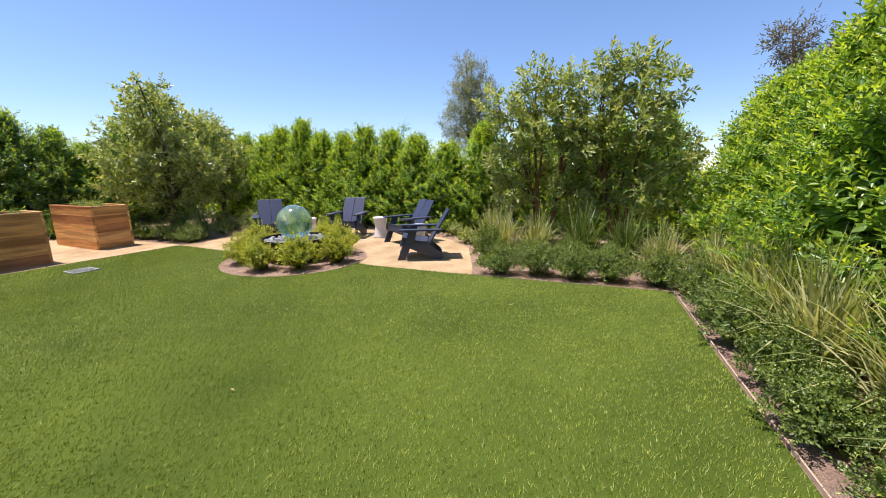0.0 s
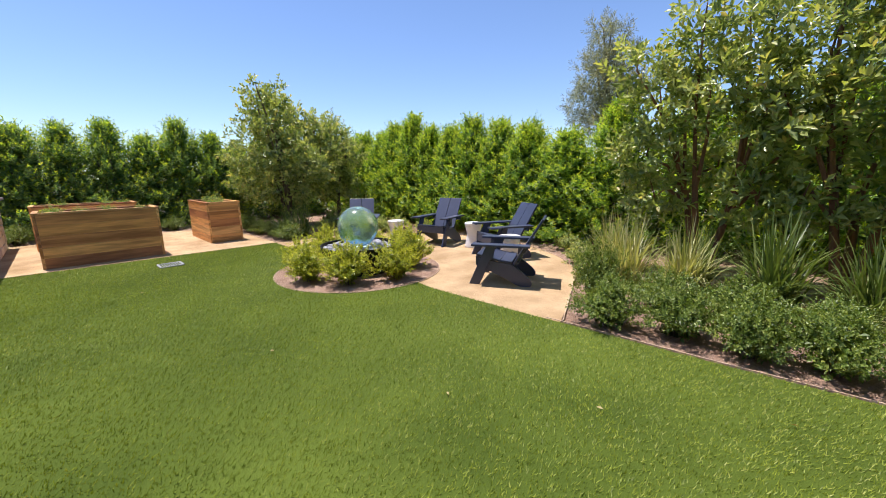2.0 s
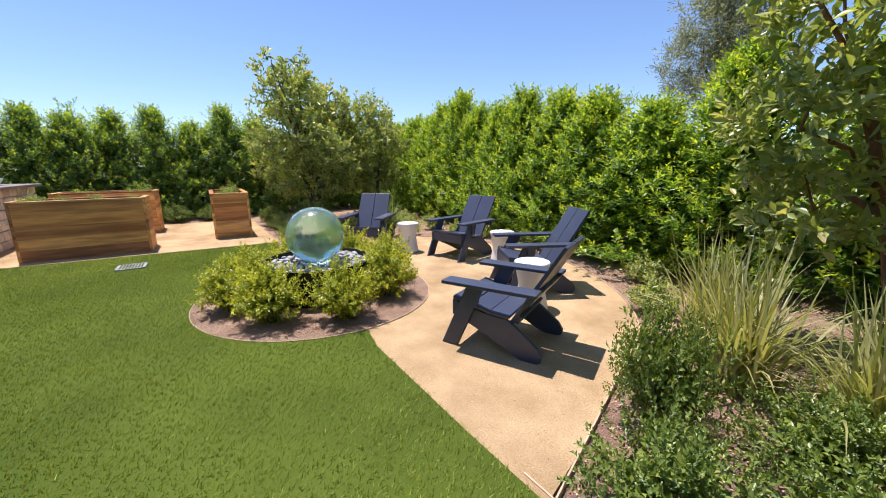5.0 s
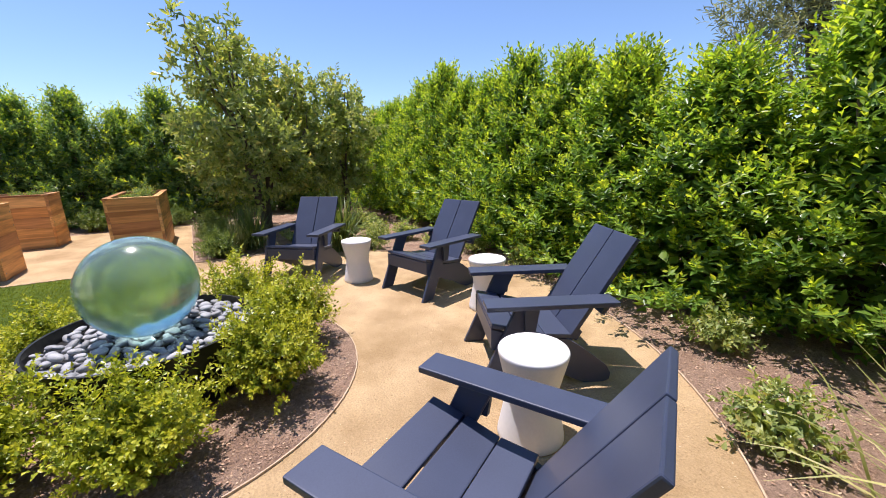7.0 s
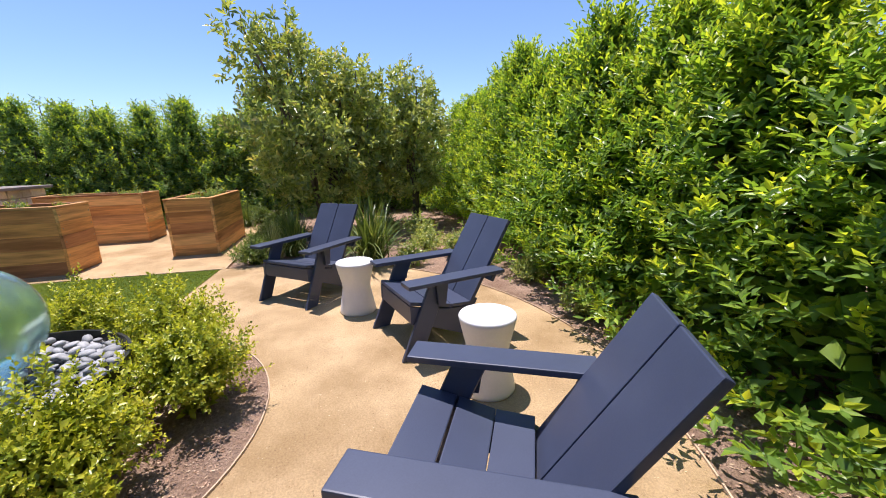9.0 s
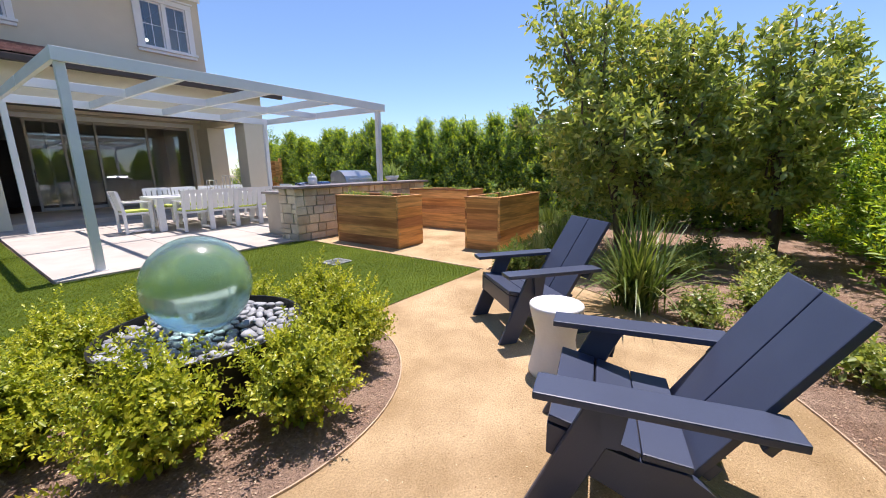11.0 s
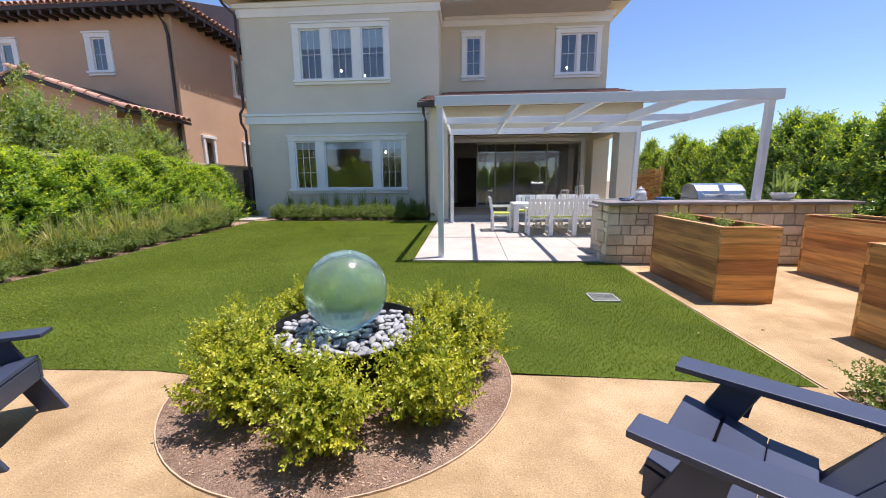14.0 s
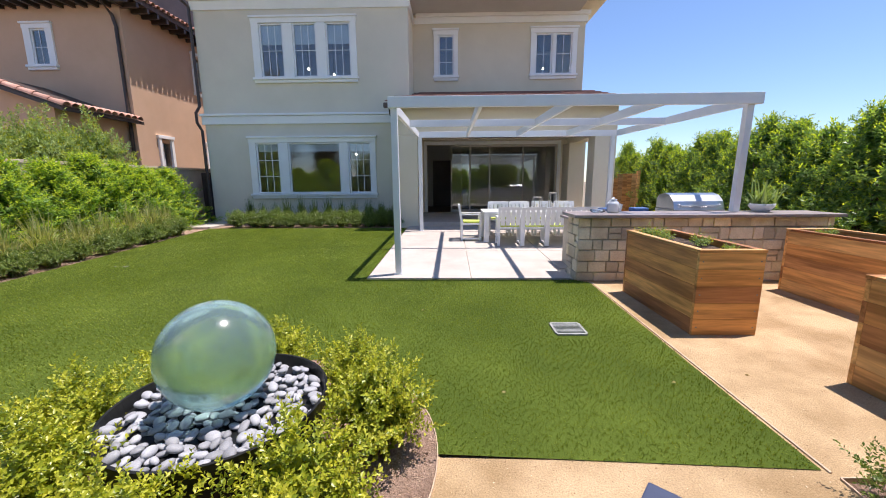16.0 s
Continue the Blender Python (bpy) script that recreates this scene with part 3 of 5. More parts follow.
window("window_3", "narrow white-trimmed upstairs window with glazing bars", *SML, RY, [(0.97, 1.5, 2, 3)], blind=0.0)
window("window_4", "paired white-trimmed upstairs window with glazing bars", *PAIR, RY, [(4.31, 4.88, 2, 2), (4.98, 5.55, 2, 2)], blind=0.0)
for bx, by, bz in ((-4.1, 13.6, 5.6), (-3.2, 12.6, 4.72), (-2.9, 13.2, 4.72), (-3.35, 14.4, 5.6), (-2.3, 13.2, 2.35), (-1.3, 13.2, 2.35), (5.0, 14, 5.6)):
    lamp = thing("pendant_lamp", "small lit warm pendant lamp inside the house", "lamp", "lamps inside the house", m=HOUSE @ pose(bx, by, bz))
    ceil = 6.9 if bz > 4 else 3.2
    bm = bmesh.new()
    tube(bm, [(0, 0, 0.06), (0, 0, ceil - bz)], 0.006, 0.006, 6)
    part("cord", bm, DARKWOOD, lamp)
    part("bulb", lathe([(0.001, -0.04), (0.035, -0.015), (0.04, 0.015), (0.015, 0.06)], 14), BULB, lamp)

# covered porch
porch = thing("porch", "covered porch with cream stucco piers and low tiled roof", "porch", kind="structure", m=HOUSE)
part("pier", boxed(-0.1, 0.46, 8.95, 9.5, -0.05, 2.56, 0.015), CREAM, porch)
part("side_wall", boxed(-0.1, 0.1, 9.5, FY - 0.003, -0.05, 3.3), CREAM, porch)
part("pier", boxed(5.36, 5.95, 8.95, 9.5, -0.05, 2.56, 0.015), CREAM, porch)
part("pier", boxed(5.4, 5.95, 11.4, RY - 0.003, -0.05, 2.56, 0.015), CREAM, porch)
part("beam", boxed(-0.1, 5.95, 8.95, 9.35, 2.563, 3.3, 0.01), CREAM, porch)
part("beam", boxed(5.55, 5.95, 9.353, RY - 0.003, 2.563, 3.3, 0.01), CREAM, porch)
part("beam_trim", boxed(0.47, 5.35, 8.92, 9.38, 2.52, 2.56, 0.008), DARKWOOD, porch)
part("porch_ceiling", boxed(0.1, 5.549, 9.36, RY - 0.003, 2.95, 3.02), CREAM, porch)
bm = bmesh.new()
prism(bm, [(8.5, 3.34), (RY - 0.004, 4.35), (RY - 0.004, 4.18), (8.5, 3.22)], "x", -0.28, 6.25)
part("roof_deck", bm, DARKWOOD, porch)
tile = boxed(-0.105, 0.105, -0.17, 0.17, -0.012, 0.016, 0.006)
tile_me = bpy.data.meshes.new("tile")
tile.to_mesh(tile_me)
tile.free()
slope = math.degrees(math.atan2(4.35 - 3.34, RY - 8.5))
for row in range(13):
    yy = 8.58 + row * 0.283
    zz = 3.375 + (yy - 8.5) * math.tan(radians(slope)) + 0.012
    for col in range(21):
        xx = -0.17 + col * 0.316 + (0.15 if row % 2 else 0)
        if xx < 6.2 and (xx > 0.2 or yy < FY - 0.25):
            ob = part("tile", tile_me, FLATTILE, porch, m=pose(xx, yy, zz, slope - 3) @ Matrix.Diagonal((1.45, 1.0, 1, 1)))
part("gutter", boxed(-0.36, 6.33, 8.38, 8.498, 3.2, 3.33, 0.02), DARKWOOD, porch)
bm = bmesh.new()
tube(bm, [(-0.2, 8.46, 3.2), (-0.2, 8.62, 3.05), (-0.18, 8.9, 2.9), (-0.18, 8.9, 0.02)], 0.04, 0.04, 8)
part("downpipe", bm, DARKWOOD, porch)

# sliding doors of the porch
SY = 12.5
door = thing("door_1", "wide bronze-framed glass sliding door, one leaf open", "door", kind="structure", m=HOUSE)
part("door_surround", wall_xz(0.08, 5.75, 0.0, 3.2, SY, SY + 0.2, [(0.5, 5.3, 0.14, 2.62)]), CREAM, door)
bm = bmesh.new()
for a, b in ((0.4, 0.5), (5.3, 5.42)):
    box(bm, a, b, SY - 0.05, SY - 0.003, 0.14, 2.74, 0.006)
box(bm, 0.5, 5.3, SY - 0.05, SY - 0.003, 2.62, 2.74, 0.006)
part("casing", bm, TRIM, door)
for i, (a, b) in enumerate(((1.38, 2.13), (1.75, 2.86), (2.8, 4.1), (4.04, 5.3))):
    yy = SY + 0.04 + 0.045 * (i % 2)
    bm = bmesh.new()
    e = 0.055
    box(bm, a, a + e, yy, yy + 0.04, 0.15, 2.62, 0.003)
    box(bm, b - e, b, yy, yy + 0.04, 0.15, 2.62, 0.003)
    box(bm, a + e, b - e, yy, yy + 0.04, 0.15, 0.24, 0.003)
    box(bm, a + e, b - e, yy, yy + 0.04, 2.54, 2.62, 0.003)
    leaf = part("door_leaf", bm, BRONZE, door)
    p = part("pane", boxed(a + e, b - e, yy + 0.016, yy + 0.024, 0.24, 2.54), PANE, leaf)
    p.visible_shadow = False
bm = bmesh.new()
tube(bm, [(1.41, SY + 0.0, 0.95), (1.41, SY - 0.03, 0.98), (1.41, SY - 0.03, 1.25), (1.41, SY + 0.0, 1.28)], 0.011, 0.011, 8)
part("door_handle", bm, DARKWOOD, door)
inner = thing("inner_door", "dark panelled door at the back of the hall", "door", kind="structure", m=HOUSE @ pose(1.0, 15.9, 0.14))
part("leaf", boxed(-0.45, 0.45, 0, 0.06, 0, 2.1, 0.01), DARKWOOD, inner)
for px in (-0.2, 0.2):
    for pa, pb in ((0.2, 0.9), (1.05, 1.9)):
        part("panel", boxed(px - 0.15, px + 0.15, -0.012, -0.002, pa, pb, 0.005), DARKWOOD, inner)

# ---- pergola ----
pergola = thing("pergola", "white powder-coated open pergola over the patio", "pergola", m=FALL)
PX0, PX1, PY0, PY1 = 0.3, 5.79, 4.02, 8.9
part("front_beam", boxed(PX0, PX1, PY0, PY0 + 0.06, 2.61, 2.77, 0.006), WHITE, pergola)
part("back_beam", boxed(PX0, PX1, PY1, PY1 + 0.06, 2.61, 2.77, 0.006), WHITE, pergola)
part("middle_beam", boxed(PX0 + 0.062, PX1 - 0.062, 6.5, 6.56, 2.62, 2.76, 0.006), WHITE, pergola)
for i in range(5):
    cx = PX0 + 0.03 + (PX1 - PX0 - 0.06) * i / 4
    part("rafter", boxed(cx - 0.03, cx + 0.03, PY0 + 0.061, 6.499, 2.615, 2.765, 0.006), WHITE, pergola)
    part("rafter", boxed(cx - 0.03, cx + 0.03, 6.561, PY1 - 0.001, 2.615, 2.765, 0.006), WHITE, pergola)
for cx, cy, lo in ((0.38, 4.12, 0.03), (0.38, 8.93, 0.03), (5.65, 4.12, 1.03), (5.65, 8.93, 0.03)):
    post = part("post", boxed(cx - 0.05, cx + 0.05, cy - 0.05, cy + 0.05, lo, 2.609, 0.006), WHITE, pergola)
    if lo < 1:
        part("base_plate", boxed(cx - 0.07, cx + 0.07, cy - 0.07, cy + 0.07, lo, lo + 0.012, 0.003), WHITE, post)


# ---- outdoor kitchen ----
def stones(parent, along, start, end, height, plane, face, rng):
    """Squared rubble facing: uneven courses of stones, each its own block, on a wall along x or y."""
    z = 0.0
    while z < height - 0.05:
        h = min(rng.uniform(0.11, 0.2), height - z)
        if height - z - h < 0.07:
            h = height - z
        s = start - rng.uniform(0.0, 0.15)
        while s < end:
            w = rng.uniform(0.14, 0.38)
            a, b = max(s, start), min(s + w, end)
            if b - a > 0.03:
                split = [(z, z + h)] if h < 0.17 or rng.random() > 0.3 else [(z, z + h / 2), (z + h / 2, z + h)]
                for za, zb in split:
                    bm = bmesh.new()
                    g, d = 0.007, rng.uniform(0.028, 0.045)
                    lo, hi = (plane - d, plane) if face < 0 else (plane, plane + d)
                    vs = box(bm, a + g, b - g, lo, hi, za + g, zb - g, 0.012)
                    for v in vs:
                        v.co += Vector((rng.uniform(-0.004, 0.004), rng.uniform(-0.003, 0.003), rng.uniform(-0.004, 0.004)))
                    if along == "y":
                        for v in bm.verts:
                            v.co = Vector((v.co.y, v.co.x, v.co.z))
                        bmesh.ops.reverse_faces(bm, faces=bm.faces[:])
                    part("stone", bm, STONE, parent)
            s += w
        z += h


rs = random.Random(7)
counter = thing("bar_counter", "stone-faced outdoor bar counter with dark grey top", "counter")
part("core", boxed(3.19, 6.9, 3.82, 4.33, -0.03, 0.975), MORTAR, counter)
part("countertop", boxed(3.07, 7.0, 3.7, 4.37, 0.976, 1.025, 0.008), COUNTERTOP, counter)
cook = thing("cooking_counter", "stone-faced cooking counter behind the bar", "counter")
part("base", boxed(3.3, 6.85, 4.372, 5.05, 0.03, 0.86, 0.01), MORTAR, cook)
part("countertop", boxed(3.25, 6.95, 4.38, 5.12, 0.862, 0.905, 0.008), COUNTERTOP, cook)

grill = thing("gas_grill", "stainless steel gas grill with closed domed hood", "grill", m=pose(5.34, 4.72, 0.905))
part("firebox", boxed(-0.42, 0.42, -0.28, 0.3, 0, 0.14, 0.012), STAINLESS, grill)
bm = bmesh.new()
prism(bm, [(-0.27, 0.142), (0.29, 0.142), (0.29, 0.3), (0.22, 0.37), (0.05, 0.4), (-0.1, 0.37), (-0.22, 0.27)], "x", -0.41, 0.41)
hood = part("hood", bm, STAINLESS, grill)
bm = bmesh.new()
tube(bm, [(-0.33, -0.25, 0.22), (-0.33, -0.3, 0.2), (0.33, -0.3, 0.2), (0.33, -0.25, 0.22)], 0.013, 0.013, 10)
part("handle", bm, STAINLESS, hood)
for i in range(4):
    part("knob", lathe([(0.024, 0), (0.022, 0.03), (0.012, 0.034)], 16), STEEL, grill, m=pose(-0.3 + 0.2 * i, -0.281, 0.07, 90))
for bx, by in ((3.9, 4.62), (4.45, 4.66)):
    crate = thing("folded_cloth", "folded blue cloth lying on the cooking counter", "cloth", "cloths on the counter", m=pose(bx, by, 0.905, 0, 0, 8))
    part("stack", boxed(-0.13, 0.13, -0.09, 0.09, 0, 0.16, 0.02), BLUECLOTH, crate)

jar = thing("drink_dispenser", "clear glass drink jar standing on the bar", "jar", m=pose(3.78, 4.1, 1.025))
part("jar", lathe([(0.075, 0.0), (0.09, 0.01), (0.09, 0.13), (0.078, 0.165), (0.05, 0.185), (0.05, 0.2), (0.046, 0.2), (0.046, 0.183), (0.074, 0.162), (0.085, 0.128), (0.085, 0.015), (0.001, 0.012)], 32, False), JAR, jar, smooth=True)
part("lid", lathe([(0.056, 0.201), (0.056, 0.212), (0.012, 0.22), (0.014, 0.24), (0.004, 0.245)], 24), JAR, jar, "clear glass lid", smooth=True)
tray = thing("glass_tray", "pale blue glass dish on the bar", "dish", m=pose(3.55, 4.12, 1.025))
part("dish", lathe([(0.07, 0), (0.11, 0.02), (0.115, 0.05), (0.108, 0.05), (0.1, 0.022), (0.001, 0.008)], 28, False), clear_glass("blue_glass", (0.5, 0.68, 0.9), 0.05), tray, smooth=True)
stones(counter, "x", 3.15, 6.92, 0.975, 3.82, -1, rs)
stones(counter, "y", 3.785, 4.33, 0.975, 3.19, -1, rs)


# ---- fountain ----
fountain = thing("fountain_bowl", "round blackened steel fountain bowl in the mulch", "fountain", m=pose(FX, FZ - 0.01, 0.008))
part("bowl", lathe([(0.47, 0.0), (0.49, 0.02), (0.545, 0.365), (0.545, 0.37), (0.53, 0.37), (0.515, 0.3), (0.001, 0.29)], 72), STEEL, fountain, smooth=False)
stone_meshes = []
for k in range(6):
    bm = bmesh.new()
    bmesh.ops.create_icosphere(bm, subdivisions=2, radius=1.0)
    for v in bm.verts:
        n = noise.noise(v.co * 0.9 + Vector((k * 7.1, 0, 0)))
        v.co *= 1 + 0.22 * n
    me = bpy.data.meshes.new("pebble")
    bm.to_mesh(me)
    bm.free()
    me.polygons.foreach_set("use_smooth", [True] * len(me.polygons))
    me.materials.append(PEBBLE)
    stone_meshes.append(me)
pebbles = thing("pebble_bed", "smooth grey river pebbles filling the fountain bowl", "pebbles", m=pose(FX, FZ - 0.01, 0.3))
made, tries = [], 0
while len(made) < 298 and tries < 9000:
    tries += 1
    a, q = rs.uniform(0, 2 * math.pi), 0.5 * math.sqrt(rs.random())
    sx = rs.uniform(0.027, 0.045)
    x, y = q * math.cos(a), q * math.sin(a)
    layer = 0 if len(made) < 150 else 1
    if any(l == layer and (x - u) ** 2 + (y - w) ** 2 < (0.72 * (sx + s)) ** 2 for u, w, s, l in made):
        continue
    made.append((x, y, sx, layer))
    z = 0.012 + layer * 0.03 + rs.uniform(-0.006, 0.008)
    ob = part("pebble", rs.choice(stone_meshes), None, pebbles)
    ob.matrix_basis = pose(x, y, z, rs.uniform(-22, 22), rs.uniform(-22, 22), rs.uniform(0, 360)) @ Matrix.Diagonal((sx, sx * rs.uniform(0.6, 0.8), sx * rs.uniform(0.4, 0.55), 1))
bm = bmesh.new()
bmesh.ops.create_uvsphere(bm, u_segments=72, v_segments=40, radius=0.287)
globe = tagged(part("glass_globe", bm, GLOBE, m=pose(-0.005, -0.051, 0.63), smooth=True), "large pale aqua solid glass globe on pebbles", "globe")


# ---- lounge chairs and stools ----
def lounge_chair(m):
    c = thing("lounge_chair", "dark navy flat-armed Adirondack lounge chair", "chair", "chairs round the fountain", m=m)
    for s in (-1, 1):
        part("armrest", boxed(s * 0.292 - 0.064, s * 0.292 + 0.064, -0.662, 0.004, 0.468, 0.493, 0.005), NAVY, c)
        bm = bmesh.new()
        prism(bm, [(0.042, 0.0), (-0.085, 0.0), (-0.287, 0.467), (-0.16, 0.467)], "x", s * 0.279 - 0.0125, s * 0.279 + 0.0125)
        bmesh.ops.bevel(bm, geom=bm.edges[:], offset=0.004, segments=1, affect="EDGES")
        part("front_leg", bm, NAVY, c)
        bm = bmesh.new()
        prism(bm, [(-0.2, 0.33), (-0.25, 0.33), (-0.27, 0.466), (-0.19, 0.466)], "x", s * 0.306 - 0.012, s * 0.306 + 0.012)
        part("arm_bracket", bm, NAVY, c)
        bm = bmesh.new()
        side = [(-0.035, 0.335), (-0.035, 0.225), (-0.2, 0.165), (-0.36, 0.095), (-0.48, 0.03), (-0.55, 0.0), (-0.655, 0.0), (-0.685, 0.015), (-0.69, 0.05), (-0.66, 0.1), (-0.58, 0.165), (-0.5, 0.225), (-0.44, 0.262), (-0.3, 0.27), (-0.16, 0.3)]
        prism(bm, side, "x", s * 0.252 - 0.0135, s * 0.252 + 0.0135)
        part("side_rail", bm, NAVY, c)
    for yc, zc, tip in ((-0.105, 0.338, 12), (-0.248, 0.304, 15), (-0.388, 0.281, 4)):
        bm = bmesh.new()
        box(bm, -0.263, 0.263, -0.069, 0.069, -0.012, 0.012, 0.005, Matrix.Rotation(radians(tip), 3, "X"))
        bm.transform(Matrix.Translation((0, yc, zc)))
        part("seat_slat", bm, NAVY, c)
    part("apron", boxed(-0.238, 0.238, -0.06, -0.036, 0.225, 0.333, 0.004), NAVY, c)
    tilt = Matrix.Rotation(radians(31), 3, "X")
    for s in (-1, 1):
        bm = bmesh.new()
        box(bm, s * 0.118 - 0.1145, s * 0.118 + 0.1145, -0.0125, 0.0125, -0.03, 0.65, 0.005)
        for v in bm.verts:
            v.co = tilt @ v.co + Vector((0, -0.458, 0.222))
        part("back_board", bm, NAVY, c)
    for h, w in ((0.06, 0.225), (0.262, 0.3)):
        bm = bmesh.new()
        box(bm, -w, w, -0.04, -0.0135, h - 0.03, h + 0.03, 0.004)
        for v in bm.verts:
            v.co = tilt @ v.co + Vector((0, -0.458, 0.222))
        part("back_brace", bm, NAVY, c)
    return c


first_chair = lounge_chair(pose(-1.572, -0.847, 0, 0, 0, -63.4) @ Matrix.Scale(1.045, 4))
for x, y, turn in ((-0.851, -1.798, -27.8), (0.571, -1.968, 13.9), (1.653, -1.091, 49.4)):
    copy_thing(first_chair, pose(x, y, 0, 0, 0, turn) @ Matrix.Scale(1.045, 4))

stool_form = lathe([(0.154, 0.0), (0.159, 0.008), (0.156, 0.03), (0.127, 0.18), (0.12, 0.228), (0.125, 0.276), (0.159, 0.422), (0.163, 0.444), (0.159, 0.453), (0.152, 0.456), (0.1, 0.457)], 56)
first_stool = tagged(part("stool", stool_form, CERAMIC, m=pose(-1.52, -1.625, 0), smooth=True), "white hourglass-shaped concrete side table on the granite path", "side table", "tables between the chairs")
for x, y in ((-0.14, -2.44), (1.29, -1.755)):
    copy_thing(first_stool, pose(x, y, 0))


# ---- planter boxes ----
def planter(x0, x1, y0, y1, h, courses, seed):
    r = random.Random(seed)
    p = thing("planter_box", "raised cedar board planter box with young herbs", "planter", "cedar planters", m=pose((x0 + x1) / 2, (y0 + y1) / 2, 0))
    a, b, t = (x1 - x0) / 2, (y1 - y0) / 2, 0.036
    hh = (h - 0.03) / courses
    for k in range(courses):
        z0, z1 = k * hh + 0.0008, (k + 1) * hh - 0.0008
        for s in (-1, 1):
            for nm, dims, mt in (("x", (-a, a, s * (b - t / 2) - t / 2, s * (b - t / 2) + t / 2), CEDAR_X), ("y", (s * (a - t / 2) - t / 2, s * (a - t / 2) + t / 2, -b + t + 0.001, b - t - 0.001), CEDAR_Y)):
                bd = part("board", boxed(*dims, z0, z1, 0.0025), mt, p)
                for e in (-1, 1):
                    if nm == "x":
                        sc = pose(e * (a - 0.02 - t / 2), s * (b + 0.001), (z0 + z1) / 2, 90)
                        part("screw", screw_me, None, bd, m=sc)
    for s in (-1, 1):
        part("cap", boxed(-a - 0.006, a + 0.006, s * (b - 0.03) - 0.036, s * (b - 0.03) + 0.036, h - 0.028, h, 0.004), CEDAR_X, p)
        part("cap", boxed(s * (a - 0.03) - 0.036, s * (a - 0.03) + 0.036, -b + 0.068, b - 0.068, h - 0.028, h, 0.004), CEDAR_Y, p)
    bm = bmesh.new()
    bmesh.ops.create_grid(bm, x_segments=24, y_segments=24, size=1.0)
    for v in bm.verts:
        v.co = Vector((v.co.x * (a - t - 0.002), v.co.y * (b - t - 0.002), h - 0.075 + 0.02 * noise.noise(v.co * 7)))
    part("soil", bm, SOIL, p)
    return p


bm = lathe([(0.0075, -0.002), (0.0075, 0.002), (0.003, 0.003)], 10)
screw_me = bpy.data.meshes.new("screw")
bm.to_mesh(screw_me)
bm.free()
screw_me.materials.append(GRATE)
PLANTERS = ((3.63, 4.258, 1.7, 3.24, 0.865), (5.85, 6.48, 1.75, 3.35, 0.86), (4.25, 5.8, 0.18, 0.81, 0.845))
for i, (xa, xb, ya, yb, h) in enumerate(PLANTERS):
    planter(xa, xb, ya, yb, h, 5, i)

# ---- drain covers ----
def drain(x, y, w):
    d = thing("drain_cover", "grey slotted drain cover set in the lawn", "drain cover", "drain covers", m=pose(x, y, 0.002))
    bm = bmesh.new()
    for s in (-1, 1):
        box(bm, -w / 2, w / 2, s * w / 2 - 0.012, s * w / 2 + 0.012, 0, 0.022, 0.003)
        box(bm, s * w / 2 - 0.012, s * w / 2 + 0.012, -w / 2 + 0.013, w / 2 - 0.013, 0, 0.022, 0.003)
    part("rim", bm, GRATE, d)
    part("tray", boxed(-w / 2, w / 2, -w / 2, w / 2, -0.004, 0.002), STEEL, d)
    for i in range(9):
        q = -w / 2 + w * (i + 0.5) / 9
        part("slat", boxed(-w / 2 + 0.013, w / 2 - 0.013, q - 0.007, q + 0.007, 0.003, 0.02, 0.002), GRATE, d)


drain(2.45, 1.83, 0.3)
drain(-4.85, 4.85, 0.22)


# ---- dining set ----
def dining_chair(m):
    c = thing("dining_chair", "white slat-backed outdoor dining chair, lime cushion", "chair", "chairs round the dining table", m=m)
    for sx in (-0.25, 0.25):
        part("front_leg", boxed(sx - 0.025, sx + 0.025, 0.2, 0.25, 0.0, 0.62, 0.005), WHITE, c)
        bm = bmesh.new()
        prism(bm, [(-0.25, 0.0), (-0.2, 0.0), (-0.2, 0.45), (-0.27, 0.86), (-0.32, 0.86), (-0.25, 0.45)], "x", sx - 0.025, sx + 0.025)
        part("back_leg", bm, WHITE, c)
        part("armrest", boxed(sx - 0.035, sx + 0.035, -0.24, 0.27, 0.621, 0.645, 0.005), WHITE, c)
        part("foot_rail", boxed(sx - 0.02, sx + 0.02, -0.199, 0.199, 0.03, 0.07, 0.004), WHITE, c)
    part("seat", boxed(-0.22, 0.22, -0.21, 0.25, 0.38, 0.42, 0.006), WHITE, c)
    part("cushion", boxed(-0.21, 0.21, -0.19, 0.24, 0.421, 0.47, 0.02), LIME, c, "lime green seat cushion")
    for i in range(4):
        bm = bmesh.new()
        q = -0.165 + 0.11 * i
        prism(bm, [(-0.225, 0.46), (-0.2, 0.46), (-0.265, 0.82), (-0.29, 0.82)], "x", q - 0.043, q + 0.043)
        part("back_slat", bm, WHITE, c)
    bm = bmesh.new()
    prism(bm, [(-0.262, 0.8), (-0.298, 0.8), (-0.312, 0.87), (-0.276, 0.87)], "x", -0.224, 0.224)
    part("top_rail", bm, WHITE, c)
    return c


TX0, TX1, TY0, TY1 = 2.0, 4.7, 6.95, 7.95
UP = rise(7.45)
table = thing("dining_table", "long white outdoor dining table on the patio", "table", m=pose(0, 0, UP))
part("tabletop", boxed(TX0, TX1, TY0, TY1, 0.7, 0.745, 0.008), WHITE, table)
for x in (TX0 + 0.07, TX1 - 0.07):
    for y in (TY0 + 0.07, TY1 - 0.07):
        part("leg", boxed(x - 0.06, x + 0.06, y - 0.06, y + 0.06, 0.03, 0.699, 0.006), WHITE, table)
part("apron", boxed(TX0 + 0.15, TX1 - 0.15, TY0 + 0.05, TY0 + 0.08, 0.62, 0.699, 0.004), WHITE, table)
first_diner = dining_chair(pose(2.55, 6.7, 0.03 + UP - 0.01, 0, 0, 0))
